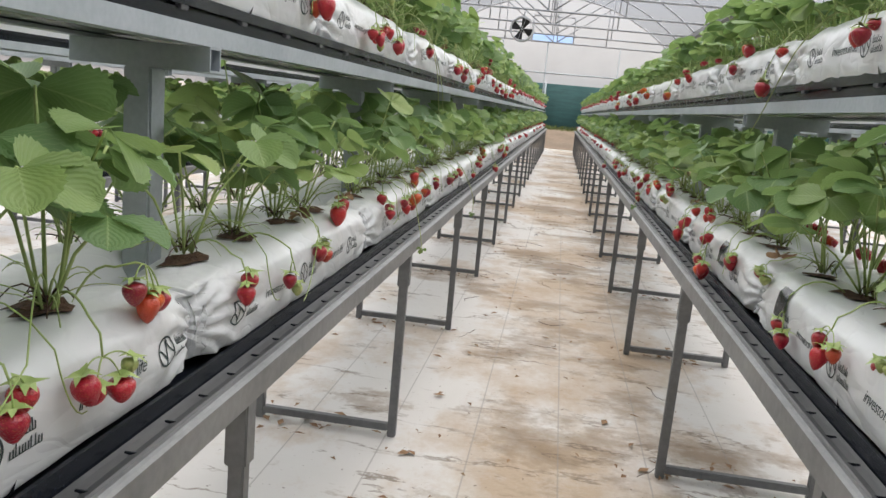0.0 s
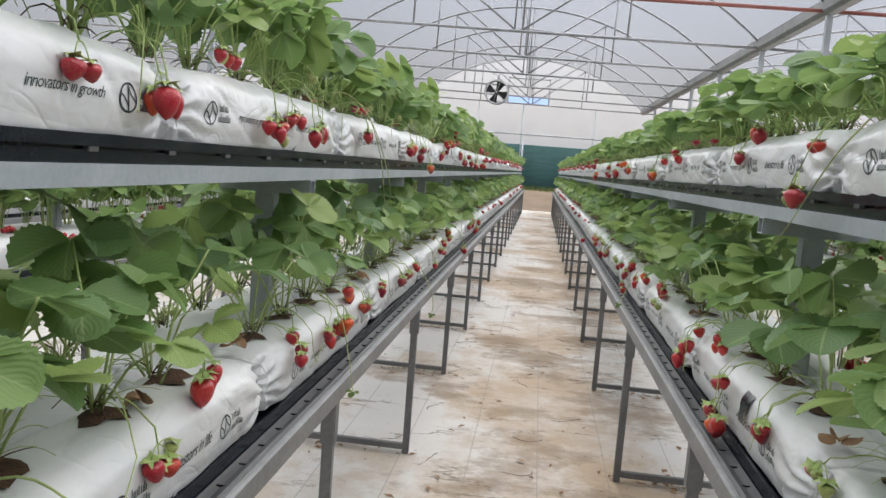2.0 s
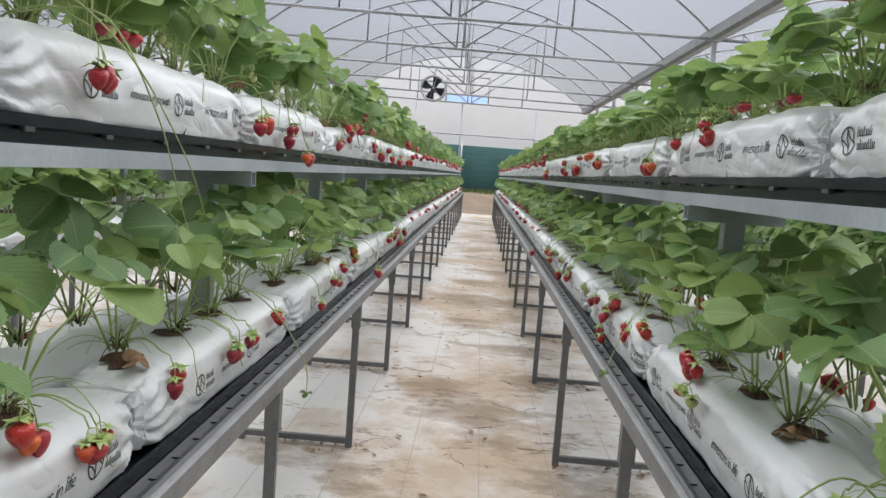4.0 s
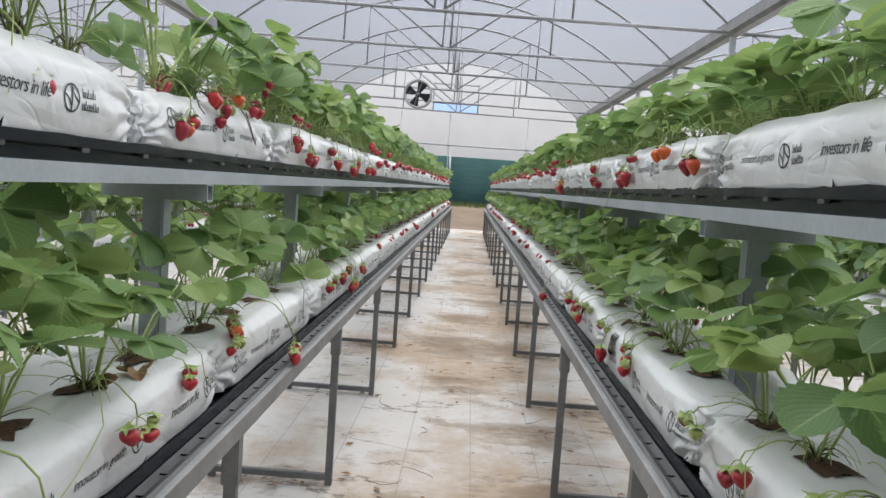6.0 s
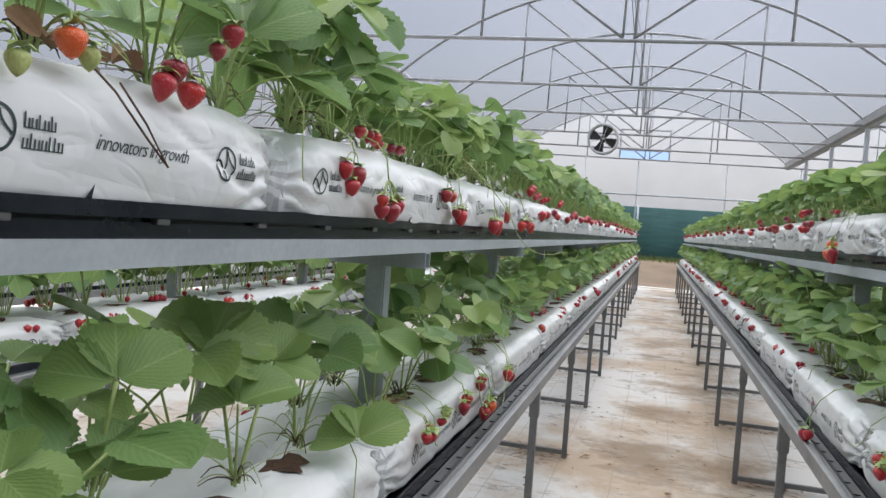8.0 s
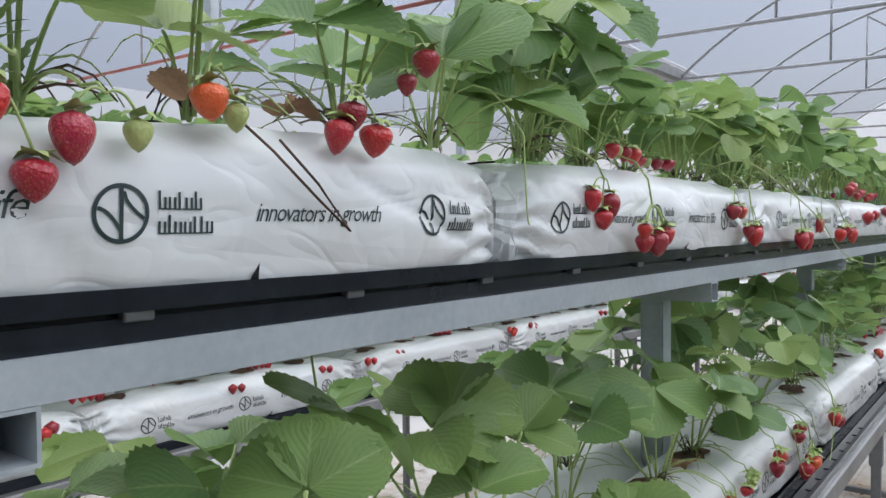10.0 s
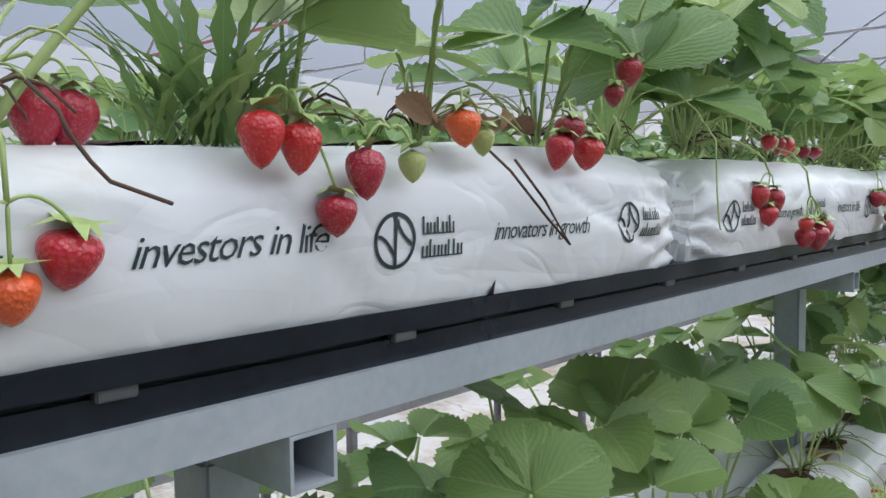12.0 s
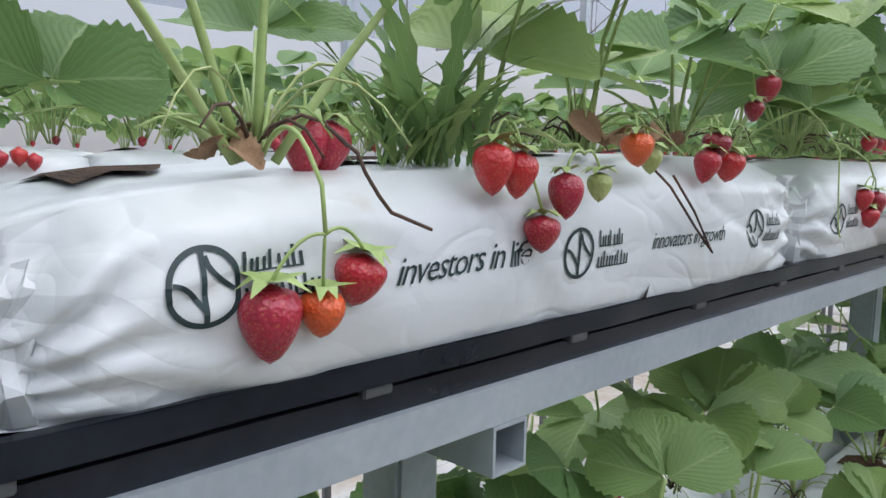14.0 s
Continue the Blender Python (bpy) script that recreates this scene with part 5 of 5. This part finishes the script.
# ---- fruit hanging over the bags on long stalks ----
def fruit_cluster(line, y, z, count, green=0):
    """Berries on one branching stalk that comes over the bag's edge."""
    side, cx, up = {"UL": (1, -0.82, True), "LL": (1, -0.82, False), "UR": (-1, 0.575, True), "LR": (-1, 0.575, False)}[line]
    r = np.random.default_rng(int(y * 1000) + (7 if up else 0))
    top = (UP_Z + 0.002 if up else 0.714) + BAG_HEIGHT + 0.006
    face = cx + side * (0.140 if up else 0.205)
    reach = 0.012 if z > top - 0.10 else 0.04
    root = Vector((cx + side * (0.02 if up else 0.09), y + r.uniform(-0.06, 0.06), top - 0.004))
    edge = Vector((face - side * 0.016, y * 0.7 + root.y * 0.3, top + 0.016))
    knot = Vector((face + side * reach, y, z + 0.035))
    if knot.z > top + 0.02:
        knot.x = face - side * 0.03
        edge = root.lerp(knot, 0.6) + Vector((0, 0, 0.02))
    pts = bow(root, edge, 0.02, 5)[:-1] + [edge, edge.lerp(knot, 0.5) + Vector((side * 0.008, 0, 0.006)), knot]
    ob = tagged(new("fruiting_stalk", bar("fruiting_stalk", pts, 0.0019, STEM, 6, 0.8)), "green strawberry stalk with ripe berries hanging over a bag", "fruit stalk", "fruiting stalks")
    for j in range(count + green):
        end = knot + Vector((side * r.uniform(0, 0.016), (j - (count + green - 1) / 2) * 0.024 + r.normal(0, 0.004), -r.uniform(0.016, 0.05)))
        part("fruit_stalk", bar("fruit_stalk", bow(knot, end + Vector((0, 0, 0.002)), 0.008, 5), 0.0012, STEM, 5), None, ob)
        add_berry(ob, end, 5 if r.random() < 0.14 else int(r.integers(0, 4)), r.uniform(1.0, 1.35), j >= count, r.uniform(-16, 16), r.uniform(0, 360))


for row, places in {
    "UL": ((1.86, 1.364, 2), (2.36, 1.32, 4), (2.62, 1.33, 1), (3.20, 1.357, 3), (4.05, 1.34, 4), (4.33, 1.33, 4), (4.43, 1.27, 3), (6.41, 1.32, 5), (6.95, 1.33, 3), (7.4, 1.31, 4), (7.82, 1.30, 4)),
    "UR": ((1.75, 1.37, 2), (2.34, 1.28, 3), (2.92, 1.43, 2), (3.86, 1.39, 2), (4.43, 1.32, 4), (5.47, 1.33, 3), (5.75, 1.39, 2), (6.26, 1.32, 4), (6.80, 1.32, 2), (7.77, 1.30, 4)),
    "LL": ((1.10, 0.87, 4), (1.57, 0.79, 1), (2.0, 0.88, 3), (2.47, 0.87, 1), (2.80, 0.83, 2), (3.0, 0.88, 3), (3.80, 0.82, 2), (4.61, 0.76, 1), (5.51, 0.87, 3), (5.87, 0.74, 4), (7.22, 0.77, 3)),
    "LR": ((1.73, 0.77, 2), (2.57, 0.75, 4), (2.77, 0.88, 3), (3.02, 0.85, 1), (3.06, 0.79, 2), (3.71, 0.88, 4), (4.20, 0.86, 2), (4.61, 0.86, 3), (4.65, 0.75, 2), (6.01, 0.78, 2), (6.57, 0.78, 1), (7.57, 0.74, 2)),
}.items():
    for n, (y, z, count) in enumerate(places):
        fruit_cluster(row, y, z, count, 1 if n % 3 == 1 else 0)


# ---- runners hanging from the upper trays ----
def runner(points):
    """A long pale runner with a bud at its end."""
    line = [Vector(p) for p in points]
    smooth = []
    for i in range(len(line) - 1):
        a, b, c, d = line[max(i - 1, 0)], line[i], line[i + 1], line[min(i + 2, len(line) - 1)]
        for j in range(6):
            t = j / 6
            smooth.append(0.5 * (2 * b + (c - a) * t + (2 * a - 5 * b + 4 * c - d) * t * t + (3 * b - a - 3 * c + d) * t ** 3))
    smooth.append(line[-1])
    ob = tagged(new("runner", bar("runner", smooth, 0.0019, RUNNER, 6, 0.7)), "long pale green strawberry runner hanging over a tray", "runner", "runners")
    part("bud", LEAVES[0], None, ob, "small folded young leaf", place=Matrix.Translation(line[-1]) @ pose(0, 0, 0, -50, 0, 40) @ Matrix.Diagonal((0.3, 0.3, 0.3, 1)))


runner([(0.56, 2.18, 1.43), (0.50, 2.2, 1.45), (0.445, 2.224, 1.384), (0.435, 2.317, 1.32), (0.432, 2.483, 1.20), (0.43, 2.56, 1.15)])
runner([(0.56, 6.3, 1.43), (0.50, 6.35, 1.46), (0.44, 6.476, 1.32), (0.428, 6.62, 1.20), (0.425, 6.80, 1.135), (0.43, 7.05, 1.115)])
runner([(-0.80, 6.95, 1.43), (-0.72, 7.05, 1.47), (-0.66, 7.19, 1.414), (-0.655, 7.55, 1.339), (-0.655, 7.87, 1.239), (-0.655, 8.4, 1.178), (-0.655, 9.3, 1.171)])
runner([(-0.80, 3.0, 1.43), (-0.72, 3.1, 1.47), (-0.675, 3.3, 1.40), (-0.65, 3.5, 1.24), (-0.65, 3.62, 1.12)])
runner([(-0.85, 3.9, 0.86), (-0.72, 3.95, 0.93), (-0.60, 4.0, 0.86), (-0.53, 4.1, 0.70), (-0.53, 4.15, 0.60)])
runner([(-0.80, 2.62, 0.86), (-0.70, 2.68, 0.93), (-0.61, 2.76, 0.86), (-0.56, 2.72, 0.74), (-0.54, 2.70, 0.66)])
runner([(-0.80, 3.2, 1.43), (-0.71, 3.3, 1.45), (-0.66, 3.4, 1.30), (-0.655, 3.5, 1.15), (-0.65, 3.56, 1.06)])
runner([(0.60, 4.4, 0.86), (0.48, 4.3, 0.95), (0.36, 4.2, 0.87), (0.29, 4.15, 0.73)])


# ---- litter on the ground cover ----
def litter():
    r = np.random.default_rng(77)
    v, f = [], []
    for i in range(1500):
        x, y = r.choice([r.uniform(-0.75, 0.55), r.uniform(-2.2, 2.1)]), r.uniform(0.8, 25)
        if i % 2:
            x = float(r.choice([-0.82, 0.575])) + r.normal(0, 0.17)
            y = 2.63 + 1.35 * int(r.integers(-1, 9)) + r.normal(0, 0.06)
        a, ln = r.uniform(0, math.pi), r.uniform(0.006, 0.03)
        wd = ln * r.uniform(0.15, 0.6)
        k = len(v)
        c, s = math.cos(a), math.sin(a)
        z = 0.008
        v += [(x - ln * c, y - ln * s, z), (x + wd * s, y - wd * c, z + 0.006 * r.random()), (x + ln * c, y + ln * s, z), (x - wd * s, y + wd * c, z + 0.008 * r.random())]
        f += [(k, k + 1, k + 2, k + 3)]
    tagged(new("leaf_litter", mesh_from("leaf_litter", v, f, [DRY_LEAF])), "scraps of dry leaf and soil on the ground cover", "litter", kind="stuff")
    for i in range(26):
        x, y, a = r.uniform(-0.6, 0.4), r.uniform(1.5, 9), r.uniform(0, 6.28)
        pts, p = [], Vector((x, y, 0.012))
        for k in range(7):
            pts.append(p.copy())
            a += r.normal(0, 0.45)
            p += Vector((math.cos(a), math.sin(a), 0)) * 0.03
        tagged(new("dry_stalk", bar("dry_stalk", pts, 0.0016, TWIG, 4, 0.5)), "thin dry brown stalk fallen on the ground cover", "stalk", "fallen stalks")


litter()
